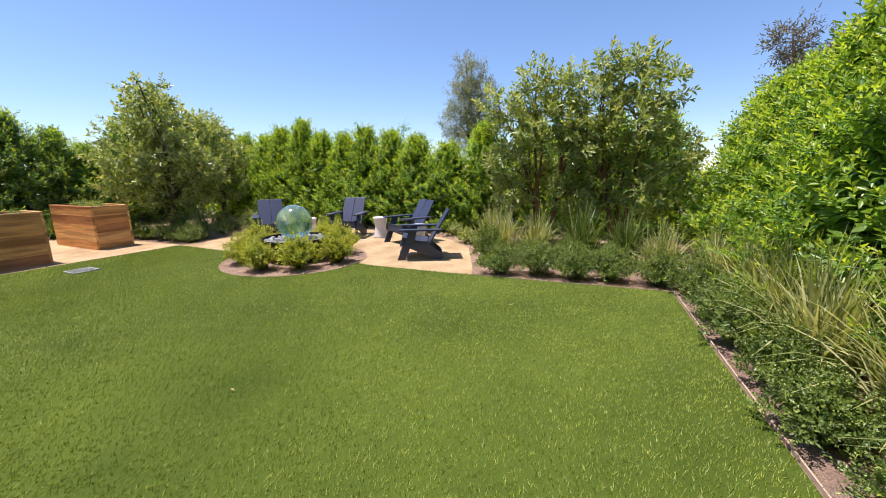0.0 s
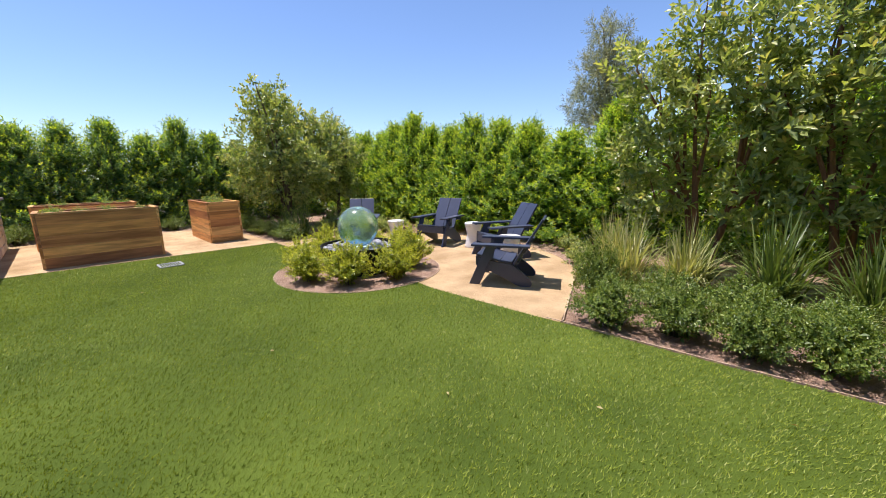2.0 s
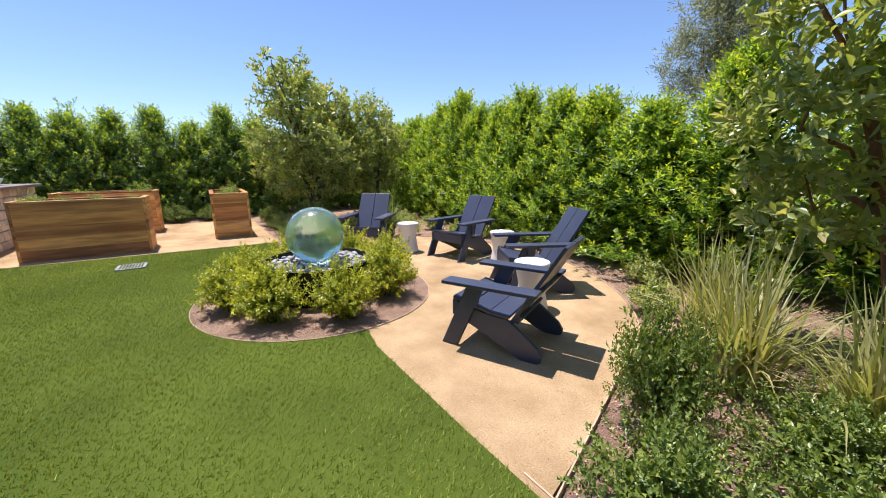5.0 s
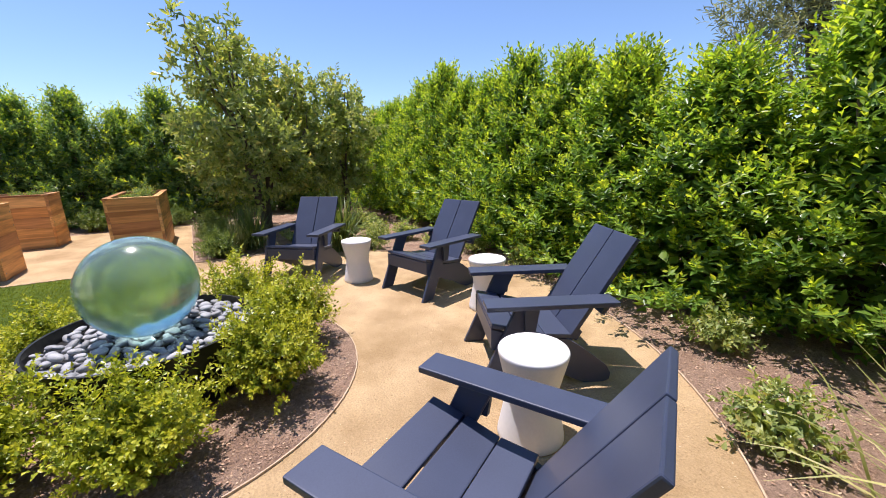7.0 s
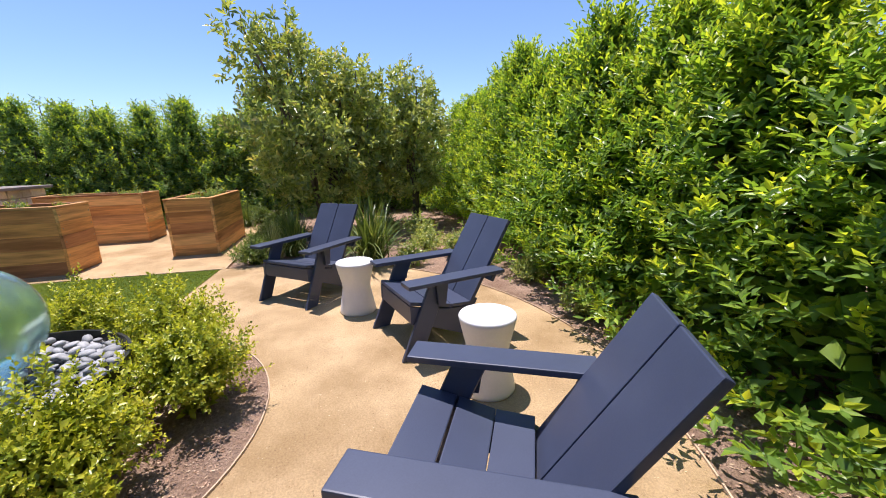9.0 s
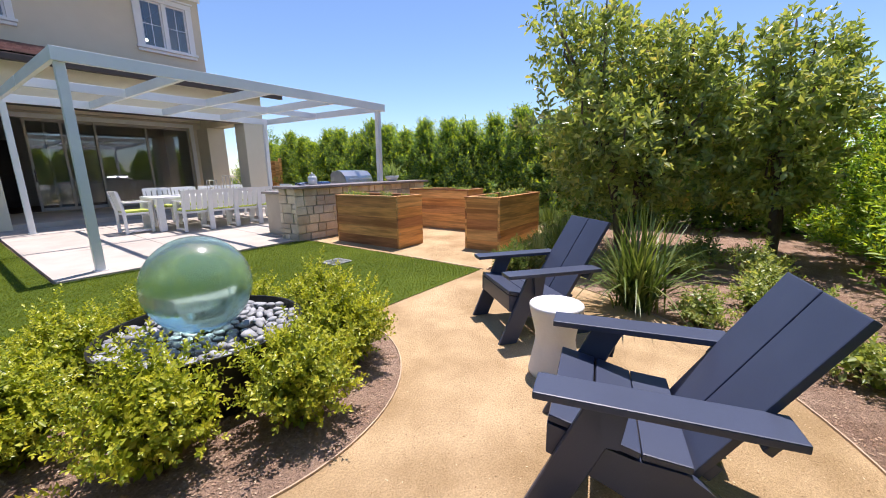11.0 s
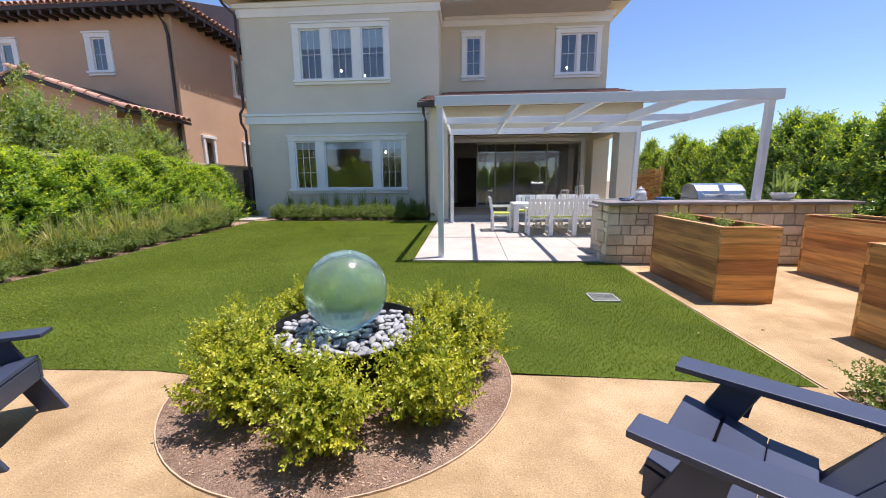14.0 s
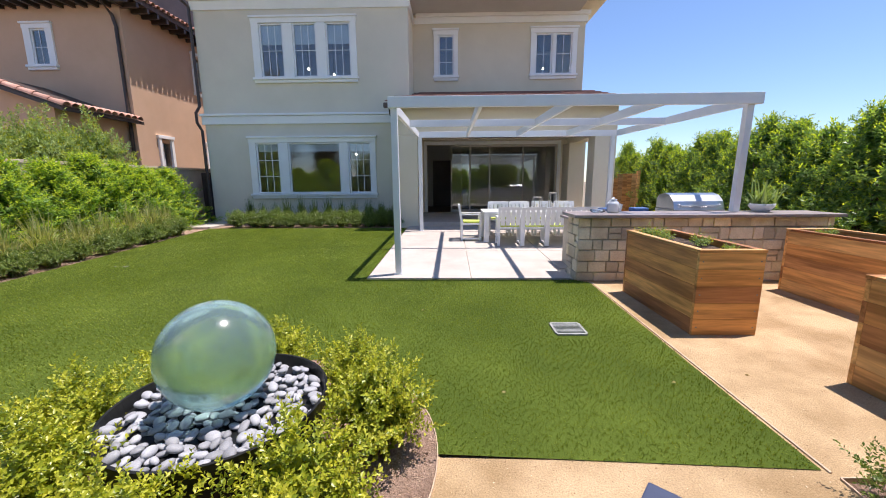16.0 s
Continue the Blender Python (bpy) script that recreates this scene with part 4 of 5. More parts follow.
for x in (3.1, 3.65, 4.2):
    copy_thing(first_diner, pose(x, 6.7, 0.03 + UP - 0.01, 0, 0, rs.uniform(-3, 3)))
for x in (2.5, 3.1, 3.7, 4.3):
    copy_thing(first_diner, pose(x, 8.22, 0.03 + UP + 0.01, 0, 0, 180 + rs.uniform(-3, 3)))
copy_thing(first_diner, pose(1.72, 7.45, 0.03 + UP, 0, 0, -90))
copy_thing(first_diner, pose(4.98, 7.45, 0.03 + UP, 0, 0, 90))
for x, y, h in ((3.35, 7.5, 0.32), (3.75, 7.55, 0.42)):
    ln = thing("lantern", "dark-framed candle lantern standing on the dining table", "lantern", "lanterns on the table", m=pose(x, y, 0.745 + UP))
    w = 0.08
    for sx in (-w, w):
        for sy in (-w, w):
            part("upright", boxed(sx - 0.007, sx + 0.007, sy - 0.007, sy + 0.007, 0.021, h - 0.021), BRONZE, ln)
    part("base", boxed(-w - 0.01, w + 0.01, -w - 0.01, w + 0.01, 0, 0.02, 0.003), BRONZE, ln)
    part("top", boxed(-w - 0.01, w + 0.01, -w - 0.01, w + 0.01, h - 0.02, h, 0.003), BRONZE, ln)
    part("candle", lathe([(0.035, 0.021), (0.035, 0.15), (0.03, 0.155)], 20), WAX, ln)


# ---- plants ----
def unit(v):
    return v / np.maximum(np.linalg.norm(v, axis=1, keepdims=True), 1e-6)


def leaf_quads(base, way, length, width, rng, fold=0.25, droop=0.12, face=None):
    """Folded kite-shaped leaves from their stalks."""
    n = len(base)
    up = np.array([0, 0, 1.0]) if face is None else unit(np.array([0, 0, 0.75]) + face * 0.9)
    side = unit(np.cross(way, unit(up + rng.normal(0, 0.42, (n, 3)))))
    up = np.cross(side, way)
    l, w = length[:, None], width[:, None]
    mid = base + way * l * 0.55 + up * w * fold
    v = np.stack([base, mid + side * w / 2, base + way * l - up * l * droop, mid - side * w / 2], 1)
    return v.reshape(-1, 3)


def shoots(base, way, reach, count, leaf, aspect, rng, young=0.3, spread=0.85, face=None):
    """Leafy shoots: leaves set round each shoot; the last ones at the tip are young."""
    s = len(base)
    k = np.tile(np.arange(count), s)
    b, d = np.repeat(base, count, 0), np.repeat(way, count, 0)
    t = (k + 0.6) / count
    ref = unit(np.cross(d, unit(rng.normal(0, 1, (s, 3))).repeat(count, 0)))
    other = np.cross(d, ref)
    a = k * 2.4 + rng.normal(0, 0.35, len(k))
    radial = ref * np.cos(a)[:, None] + other * np.sin(a)[:, None]
    out = spread * (1.15 - 0.75 * t)[:, None]
    leafway = unit(d * (0.85 - out * 0.5) + radial * out * 1.1 + np.array([0, 0, 0.1]))
    size = leaf * rng.uniform(0.65, 1.25, len(k)) * (1.05 - 0.35 * t)
    at = b + d * (np.repeat(reach, count) * t)[:, None]
    lively = (t > 1 - young) & np.repeat(rng.random(s) < 0.75, count)
    toward = None if face is None else np.repeat(face, count, 0)
    return leaf_quads(at, leafway, size, size * aspect, rng, face=toward), lively.astype(np.int32)


def two_tris(quads, slots):
    n = len(quads) // 4
    i = np.arange(n) * 4
    f = np.stack([np.stack([i, i + 1, i + 2], 1), np.stack([i, i + 2, i + 3], 1)], 1).reshape(-1, 3)
    return f, np.repeat(slots, 2)


def foliage(name, groups, mats):
    q, s = np.concatenate([g[0] for g in groups]), np.concatenate([g[1] for g in groups])
    f, s = two_tris(q, s)
    me = array_mesh(name, q, f, s)
    for mt in mats:
        me.materials.append(mt)
    return me


def sphere_dirs(n, rng):
    return unit(rng.normal(0, 1, (n, 3)))


def hedge_foliage(name, h, r, n_shoots, leaf, rng, mats, aspect=0.37, per=11, young=0.42, tops=26):
    """An upright, pointed hedge shrub, rough in outline."""
    groups = []
    z = h * (1 - rng.random(n_shoots) ** 1.15) * 0.97 + 0.06
    z = np.clip(z, 0.06, h)
    ang = rng.uniform(0, 2 * np.pi, n_shoots)
    lumps = 1 + 0.2 * np.sin(ang * 3 + z * 5.1) + 0.2 * np.sin(ang * 4 - z * 9.3 + 1)
    rad = 1.34 * r * np.clip(1 - (z / h) ** 1.12, 0.02, 1) ** 0.8 * np.clip(0.7 + z / h * 1.6, 0, 1) * lumps
    depth = 1 - 0.28 * rng.random(n_shoots) ** 1.6
    rr = rad * depth
    base = np.stack([rr * np.cos(ang), rr * np.sin(ang), z], 1)
    outward = np.stack([np.cos(ang), np.sin(ang), 0 * ang], 1)
    way = unit(outward * (0.8 - 0.5 * (z / h))[:, None] + np.array([0, 0, 0.9]) + rng.normal(0, 0.22, (n_shoots, 3)))
    groups.append(shoots(base, way, rng.uniform(0.13, 0.32, n_shoots) * (0.75 + 0.5 * z / h), per, leaf, aspect, rng, young, 0.75, face=outward))
    lead = rng.integers(0, 4, tops)
    la, lr, lh = rng.uniform(0, 2 * np.pi, 4), r * rng.uniform(0.1, 0.55, 4), h * rng.uniform(0.86, 1.06, 4)
    low = rng.uniform(0.72, 0.97, tops)
    thin = 0.2 * r * (1.05 - low) / 0.33
    base = np.stack([lr[lead] * np.cos(la[lead]) + rng.normal(0, 1, tops) * thin, lr[lead] * np.sin(la[lead]) + rng.normal(0, 1, tops) * thin, lh[lead] * low], 1)
    way = unit(np.array([0, 0, 1.0]) + rng.normal(0, 0.2, (tops, 3)))
    groups.append(shoots(base, way, rng.uniform(0.16, 0.32, tops), 16, leaf * 0.9, aspect, rng, 0.5))
    m = int(n_shoots * 1.8)
    zz = rng.uniform(0.04, h * 0.88, m)
    aa, q = rng.uniform(0, 2 * np.pi, m), np.sqrt(rng.random(m)) * r * 0.86 * np.clip(1 - (zz / h) ** 1.35, 0.05, 1) ** 0.85
    base = np.stack([q * np.cos(aa), q * np.sin(aa), zz], 1)
    groups.append((leaf_quads(base, sphere_dirs(m, rng), np.full(m, leaf * 1.7), np.full(m, leaf * 0.9), rng), np.zeros(m, np.int32)))
    return foliage(name, groups, mats)


def stems(h, r, n, rr, thick=0.035):
    bm = bmesh.new()
    for i in range(n):
        a = 2 * math.pi * i / n + rr.uniform(-0.4, 0.4)
        q = r * rr.uniform(0.3, 0.75)
        pts = [(0.03 * math.cos(a), 0.03 * math.sin(a), -0.05), (0.25 * q * math.cos(a), 0.25 * q * math.sin(a), 0.3 * h), (0.6 * q * math.cos(a + 0.2), 0.6 * q * math.sin(a + 0.2), 0.52 * h), (0.75 * q * math.cos(a + 0.1), 0.75 * q * math.sin(a + 0.1), 0.7 * h)]
        tube(bm, pts, thick, thick * 0.25, 6)
    return bm


def mound_foliage(name, r, h, n_shoots, leaf, aspect, rng, mats, reach=(0.05, 0.13), per=10, lumpy=0.18, spread=0.85, young=0.3):
    """A low rounded shrub with an uneven surface."""
    d = sphere_dirs(n_shoots, rng)
    d[:, 2] = np.abs(d[:, 2]) * 1.0 - 0.22
    d = unit(d)
    lump = 1 + lumpy * np.sin(d[:, 0] * 6 + 1) * np.cos(d[:, 1] * 5) + lumpy * 0.7 * np.sin(d[:, 2] * 9 + d[:, 0] * 7)
    deep = 1 - 0.38 * rng.random(n_shoots) ** 1.6
    base = d * (lump * deep)[:, None] * np.array([r, r, h * 0.62]) * 0.88 + np.array([0, 0, h * 0.34])
    base[:, 2] = np.maximum(base[:, 2], 0.02)
    way = unit(d * 0.8 + np.array([0, 0, 0.55]) + rng.normal(0, 0.3, (n_shoots, 3)))
    groups = [shoots(base, way, rng.uniform(*reach, n_shoots), per, leaf, aspect, rng, young, spread, face=d)]
    m = n_shoots * 2
    core = sphere_dirs(m, rng) * (rng.random(m) ** 0.4)[:, None] * np.array([r * 0.7, r * 0.7, h * 0.4]) + np.array([0, 0, h * 0.4])
    core[:, 2] = np.maximum(core[:, 2], 0.02)
    groups.append((leaf_quads(core, sphere_dirs(m, rng), np.full(m, leaf * 1.6), np.full(m, leaf * 1.0), rng), np.zeros(m, np.int32)))
    return foliage(name, groups, mats)


def tree_foliage(name, blobs, n_shoots, leaf, aspect, rng, mats, reach=(0.12, 0.3), per=10, young=0.4, hang=0.0):
    """A crown of many uneven clumps, with gaps between them: blobs are (x, y, z, radius)."""
    groups = []
    total = sum(b[3] ** 2 for b in blobs)
    for x, y, z, r in blobs:
        n = max(8, int(n_shoots * r * r / total))
        d = sphere_dirs(n, rng)
        deep = 1 - 0.5 * rng.random(n) ** 1.4
        base = np.array([x, y, z]) + d * (r * deep)[:, None] * np.array([1, 1, 0.85])
        way = unit(d * 0.8 + np.array([0, 0, 0.45 - hang]) + rng.normal(0, 0.35, (n, 3)))
        groups.append(shoots(base, way, rng.uniform(*reach, n), per, leaf, aspect, rng, young, face=d))
    return foliage(name, groups, mats)


def tree(name, label, x, y, blobs, trunks, mats, bark, n_shoots, leaf, aspect, seed, fork=0.35, thick=0.06, category="tree", **more):
    r, g = random.Random(seed), np.random.default_rng(seed)
    t = thing(name, label, category, m=pose(x, y, 0))
    bm = bmesh.new()
    for tx, ty in trunks:
        tube(bm, [(tx * 0.2, ty * 0.2, -0.05), (tx * 0.6, ty * 0.6, fork), (tx, ty, fork * 2.2)], thick, thick * 0.7, 9)
    part("trunk", bm, bark, t)
    for bx, by, bz, br in blobs:
        tx, ty = min(trunks, key=lambda q: (q[0] - bx) ** 2 + (q[1] - by) ** 2)
        bm = bmesh.new()
        mid = ((tx + bx) / 2 + r.uniform(-0.1, 0.1), (ty + by) / 2 + r.uniform(-0.1, 0.1), (fork * 2.2 + bz) / 2 + 0.08)
        tube(bm, [(tx, ty, min(fork * 2.0, bz - 0.1)), mid, (bx, by, bz), (bx + r.uniform(-0.1, 0.1), by, bz + br * 0.7)], thick * 0.55, thick * 0.12, 6)
        part("limb", bm, bark, t)
    part("crown", tree_foliage("crown", blobs, n_shoots, leaf, aspect, g, mats, **more), None, t)
    return t


def strap_clump(name, n, length, width, rng, mats, arch=0.9, lift=1.0):
    """A tuft of long arching strap leaves."""
    a = rng.uniform(0, 2 * np.pi, n)
    l = length * rng.uniform(0.55, 1.15, n)
    out = rng.uniform(0.15, 1.0, n) * arch
    base = np.stack([0.07 * rng.normal(0, 1, n), 0.07 * rng.normal(0, 1, n), np.zeros(n)], 1)
    h = np.stack([np.cos(a), np.sin(a), 0 * a], 1)
    s = np.stack([-np.sin(a), np.cos(a), 0 * a], 1)
    steps = 6
    cols = []
    for k in range(steps):
        t = k / (steps - 1)
        w = width * (1 - t ** 2.2) * (0.6 + 0.8 * min(1, t * 4)) + 0.0008
        p = base + h * (l * out * (t ** 1.35))[:, None] * 0.85
        p[:, 2] += l * lift * (t * (1.05 - 0.25 * out) - out * out * t ** 2.6 * 0.75)
        p[:, 2] = np.maximum(p[:, 2], 0.012)
        cols.append(np.stack([p - s * w / 2, p + s * w / 2], 1))
    v = np.stack(cols, 1).reshape(-1, 3)
    f = []
    o = (np.arange(n) * steps * 2)[:, None]
    for k in range(steps - 1):
        f.append(o + np.array([[2 * k, 2 * k + 1, 2 * k + 3, 2 * k + 2]]))
    f = np.stack(f, 1).reshape(-1, 4)
    me = array_mesh(name, v, f)
    for mt in mats:
        me.materials.append(mt)
    return me


# hedges
g = np.random.default_rng(11)
rr = random.Random(12)
hedge_models = []
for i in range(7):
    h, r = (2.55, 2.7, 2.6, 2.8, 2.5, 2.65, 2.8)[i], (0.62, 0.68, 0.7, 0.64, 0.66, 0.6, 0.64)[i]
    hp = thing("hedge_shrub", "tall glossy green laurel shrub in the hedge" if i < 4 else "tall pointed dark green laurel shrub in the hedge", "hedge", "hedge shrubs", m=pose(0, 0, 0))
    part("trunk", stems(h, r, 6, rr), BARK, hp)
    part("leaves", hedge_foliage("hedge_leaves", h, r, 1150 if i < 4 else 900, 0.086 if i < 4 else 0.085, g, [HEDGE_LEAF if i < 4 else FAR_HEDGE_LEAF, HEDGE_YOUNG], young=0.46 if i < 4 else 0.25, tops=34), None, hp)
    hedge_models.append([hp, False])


def hedge_plant(x, y, s=1.0, wide=1.0, which=None):
    model = hedge_models[rr.randrange(4) if which is None else which]
    m = pose(x + rr.uniform(-0.08, 0.08), y + rr.uniform(-0.1, 0.1), -0.02, 0, 0, rr.uniform(0, 360)) @ Matrix.Diagonal((wide, wide, s, 1))
    if not model[1]:
        model[1] = True
        model[0].matrix_basis = m
    else:
        ob = copy_thing(model[0], m)
        ob.matrix_basis = m


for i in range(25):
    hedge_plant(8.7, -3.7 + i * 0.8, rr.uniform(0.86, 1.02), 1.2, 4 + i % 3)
for i, (sx, sy, ss) in enumerate(((7.6, -4.6, 0.95), (6.7, -4.75, 0.95), (5.8, -4.8, 0.98), (4.9, -4.75, 0.95), (4.0, -4.7, 0.98), (3.15, -4.62, 0.93), (2.35, -4.5, 0.93), (1.5, -4.42, 0.93), (0.65, -4.38, 0.84), (-0.2, -4.32, 0.78), (-1.05, -4.32, 0.79), (-1.95, -4.4, 0.84), (-3.1, -4.55, 0.86), (-4.0, -4.6, 0.9), (-4.9, -4.7, 0.9), (-5.8, -4.5, 0.9))):
    hedge_plant(sx, sy, ss * rr.uniform(0.96, 1.05), 1.15)
for i in range(15):
    yy = -3.6 + i * 1.0
    hedge_plant(-7.4 - 0.05 * max(yy, 0) + (0.3 if yy < 1 else 0), yy, (1.0 if yy < 1.2 else 0.74) * rr.uniform(0.95, 1.05), 1.25)

# trees
AX = [TREE_LEAF, TREE_YOUNG]
tree("tree", "bushy evergreen tree with dense grey-green crown", 5.3, -1.35, [(-0.36, 0.12, 1.2, 0.84), (0.6, 0.36, 1.25, 0.8), (0.24, -0.6, 1.25, 0.76), (-0.72, 0.48, 1.9, 0.7), (0.42, 0.54, 2.0, 0.74), (0.12, -0.42, 2.0, 0.74), (0.8, -0.36, 1.9, 0.6), (-0.42, 0.36, 2.6, 0.55), (0.36, 0.0, 2.65, 0.55), (-0.66, 0.78, 2.8, 0.42), (-0.5, 0.3, 3.15, 0.34), (0.06, 0.2, 3.1, 0.3), (-0.9, 0.85, 3.2, 0.22), (0.15, -0.5, 2.6, 0.5), (0.55, -0.75, 2.3, 0.5), (-0.35, -0.7, 2.5, 0.4), (0.9, -0.7, 2.1, 0.45), (-1.0, -0.12, 1.5, 0.5), (-0.3, -0.85, 1.9, 0.42), (0.15, -1.0, 1.5, 0.5)], [(-0.15, 0.1), (0.15, -0.1), (0.05, 0.15)], AX, BARK, 1700, 0.128, 0.46, 21)
tree("tree", "smaller leafy evergreen tree in front of the hedge", 5.9, -3.15, [(-0.3, 0.2, 1.1, 0.6), (0.35, 0.0, 1.15, 0.62), (0.0, 0.3, 1.75, 0.54), (-0.45, -0.1, 1.95, 0.45), (0.4, -0.3, 2.0, 0.46), (0.05, -0.1, 2.45, 0.38), (-0.3, 0.3, 2.6, 0.28), (0.35, -0.3, 2.7, 0.24), (0.05, 0.1, 2.95, 0.16)], [(-0.1, 0.05), (0.12, -0.05)], AX, BARK, 760, 0.125, 0.46, 22)
tree("tree", "evergreen tree with open crown and peeling red bark", -3.65, -2.95, [(0.55, 0.3, 1.0, 0.34), (-0.5, 0.25, 0.95, 0.36), (0.7, 0.3, 1.55, 0.38), (0.0, -0.3, 1.4, 0.36), (-0.7, 0.1, 1.6, 0.36), (0.6, 0.2, 2.15, 0.42), (0.05, 0.4, 2.25, 0.4), (-0.55, 0.3, 2.2, 0.38), (0.3, -0.1, 2.7, 0.36), (-0.25, 0.3, 2.75, 0.34), (0.85, 0.45, 2.6, 0.28), (0.2, 0.3, 3.05, 0.26), (-0.4, -0.1, 3.05, 0.2)], [(-0.25, 0.0), (0.15, 0.1), (0.3, -0.1)], AX, REDBARK, 760, 0.12, 0.44, 23, fork=0.5, thick=0.05)
tree("tree", "tall evergreen tree with open crown and peeling red bark", -4.95, -2.85, [(0.45, 0.1, 0.95, 0.38), (-0.5, 0.2, 1.0, 0.4), (0.05, -0.2, 1.5, 0.4), (-0.7, 0.2, 1.65, 0.4), (0.6, 0.3, 1.85, 0.4), (-0.2, 0.25, 2.15, 0.44), (0.4, 0.1, 2.5, 0.4), (-0.5, 0.15, 2.65, 0.36), (0.05, 0.1, 2.95, 0.3), (-0.25, 0.0, 3.2, 0.24), (0.35, 0.2, 3.1, 0.22)], [(-0.2, 0.05), (0.2, 0.1), (0.0, -0.2)], AX, REDBARK, 800, 0.12, 0.44, 24, fork=0.5, thick=0.05)
tree("tree", "slender silver-grey conifer behind the hedge", -1.2, -5.6, [(0, 0, 2.3, 0.6), (0.3, 0.1, 2.7, 0.5), (-0.4, 0.1, 2.8, 0.45), (0.1, 0, 3.2, 0.5), (-0.25, 0, 3.5, 0.4), (0.3, 0, 3.6, 0.35), (0.05, 0, 4.0, 0.32), (0.2, 0, 4.25, 0.2)], [(0, 0)], [GREY_LEAF, GREY_LEAF], BARK, 1300, 0.11, 0.13, 25, fork=0.9, per=12)
for x, y, h, seed in ((-18.6, -19.5, 13.0, 31), (-13.6, -21.5, 8.4, 32), (-22.5, -17, 12.5, 33)):
    r2 = random.Random(seed)
    bl = [(r2.uniform(-0.16, 0.16) * h, r2.uniform(-0.16, 0.16) * h, h * r2.uniform(0.35, 0.95), h * r2.uniform(0.06, 0.1)) for _ in range(16)]
    tree("gum_tree", "distant tall gum tree with thin brownish crown", x, y, bl, [(0.1, 0), (-0.2, 0.1)], [GUM_LEAF, GUM_LEAF], BARK, 1300, 0.28, 0.25, seed, fork=h * 0.12, thick=0.2, reach=(0.4, 1.1), hang=0.6)
for i, (x, y, h) in enumerate(((16, 4.5, 3.6), (18, -1.5, 3.9), (17, 9.5, 3.8), (19, 15, 4.2), (14, -9.5, 3.7), (5, -13, 3.7), (13, 21, 4.0))):
    r2 = random.Random(50 + i)
    bl = [(r2.uniform(-0.5, 0.5), r2.uniform(-0.5, 0.5), h * q, 0.75 * (1.15 - q)) for q in (0.3, 0.45, 0.6, 0.72, 0.84, 0.95)]
    tree("conifer", "distant dark green pointed tree beyond the hedge", x, y, bl, [(0, 0)], [HEDGE_LEAF, HEDGE_LEAF], BARK, 420, 0.14, 0.3, 60 + i, fork=0.4, reach=(0.2, 0.5))

# fountain shrubs
lime_models = []
for i in range(3):
    sh = thing("shrub", "yellow-green small-leaved shrub round the fountain bowl", "shrub", "shrubs round the fountain")
    part("trunk", stems(0.45, 0.3, 7, rr, 0.009), BARK, sh)
    part("leaves", mound_foliage("shrub_leaves", 0.235, 0.54, 430, 0.033, 0.6, g, [LIME_LEAF, LIME_YOUNG], (0.05, 0.16), 12, 0.38, 0.95, 0.4), None, sh)
    lime_models.append(sh)
for i, (x, y, s, t) in enumerate(((0.83, 0.02, 0.94, 1.06), (0.55, 0.58, 0.82, 1.0), (-0.08, 0.78, 0.86, 0.95), (-0.58, 0.5, 0.94, 1.0), (-0.84, -0.06, 0.9, 1.02), (-0.48, -0.62, 0.95, 1.06), (0.09, -0.86, 0.95, 1.0), (0.62, -0.58, 0.97, 1.06))):
    m = pose(x, y, 0.008, 0, 0, rr.uniform(0, 360)) @ Matrix.Diagonal((s, s, s * t, 1))
    ob = lime_models[i] if i < 3 else copy_thing(lime_models[i % 3], m)
    ob.matrix_basis = m

# clipped border shrubs
box_models = []
for i in range(3):
    sh = thing("border_shrub", "low dark green small-leaved border shrub", "shrub", "low border shrubs")
    part("trunk", stems(0.3, 0.25, 6, rr, 0.008), BARK, sh)
    part("leaves", mound_foliage("border_leaves", 0.28, 0.42, 330, 0.031, 0.52, g, [BOX_LEAF, BOX_YOUNG], (0.05, 0.13), 12, 0.32), None, sh)
    box_models.append([sh, False])


def border_shrub(x, y, s=1.0, tall=1.0, label=None):
    model = box_models[rr.randrange(3)]
    m = pose(x + rr.uniform(-0.04, 0.04), y + rr.uniform(-0.04, 0.04), rise(y) - 0.02, 0, 0, rr.uniform(0, 360)) @ Matrix.Diagonal((s, s, s * tall, 1))
    if model[1]:
        ob = copy_thing(model[0], m)
    else:
        ob, model[1] = model[0], True
    ob.matrix_basis = m
    if label:
        tagged(ob, label)


border_shrub(-3.12, -0.98, 0.85, 1.75, "upright dark green small-leaved shrub beside the path")
for i in range(5):
    border_shrub(-3.42 - i * 0.5, -0.47 - 0.03 * i - (0.06 if i % 2 else 0), rr.uniform(0.88, 1.05), rr.uniform(1.0, 1.25))
for i in range(3):
    border_shrub(-3.6 - i * 0.62, -1.25, rr.uniform(0.8, 1.0))
for i in range(15):
    border_shrub(bed_edge(i * 0.62 - 0.2) - 0.24 - 0.06 * (i % 2), i * 0.62 - 0.2, rr.uniform(0.85, 1.08), rr.uniform(0.95, 1.25))
for i in range(13):
    border_shrub(-5.6 + i * 0.42, 10.05 + (0.1 if i % 2 else 0), rr.uniform(1.0, 1.25), 1.1)
for x, y in ((3.45, -0.5), (3.9, -0.55), (4.4, -0.5), (4.9, -0.45), (5.6, -0.4), (6.3, -0.4), (7.4, 0.2), (7.45, 0.9), (7.5, 1.6), (7.4, 2.3), (7.5, 3.0), (7.4, 3.7)):
    border_shrub(x, y, rr.uniform(0.8, 1.0))

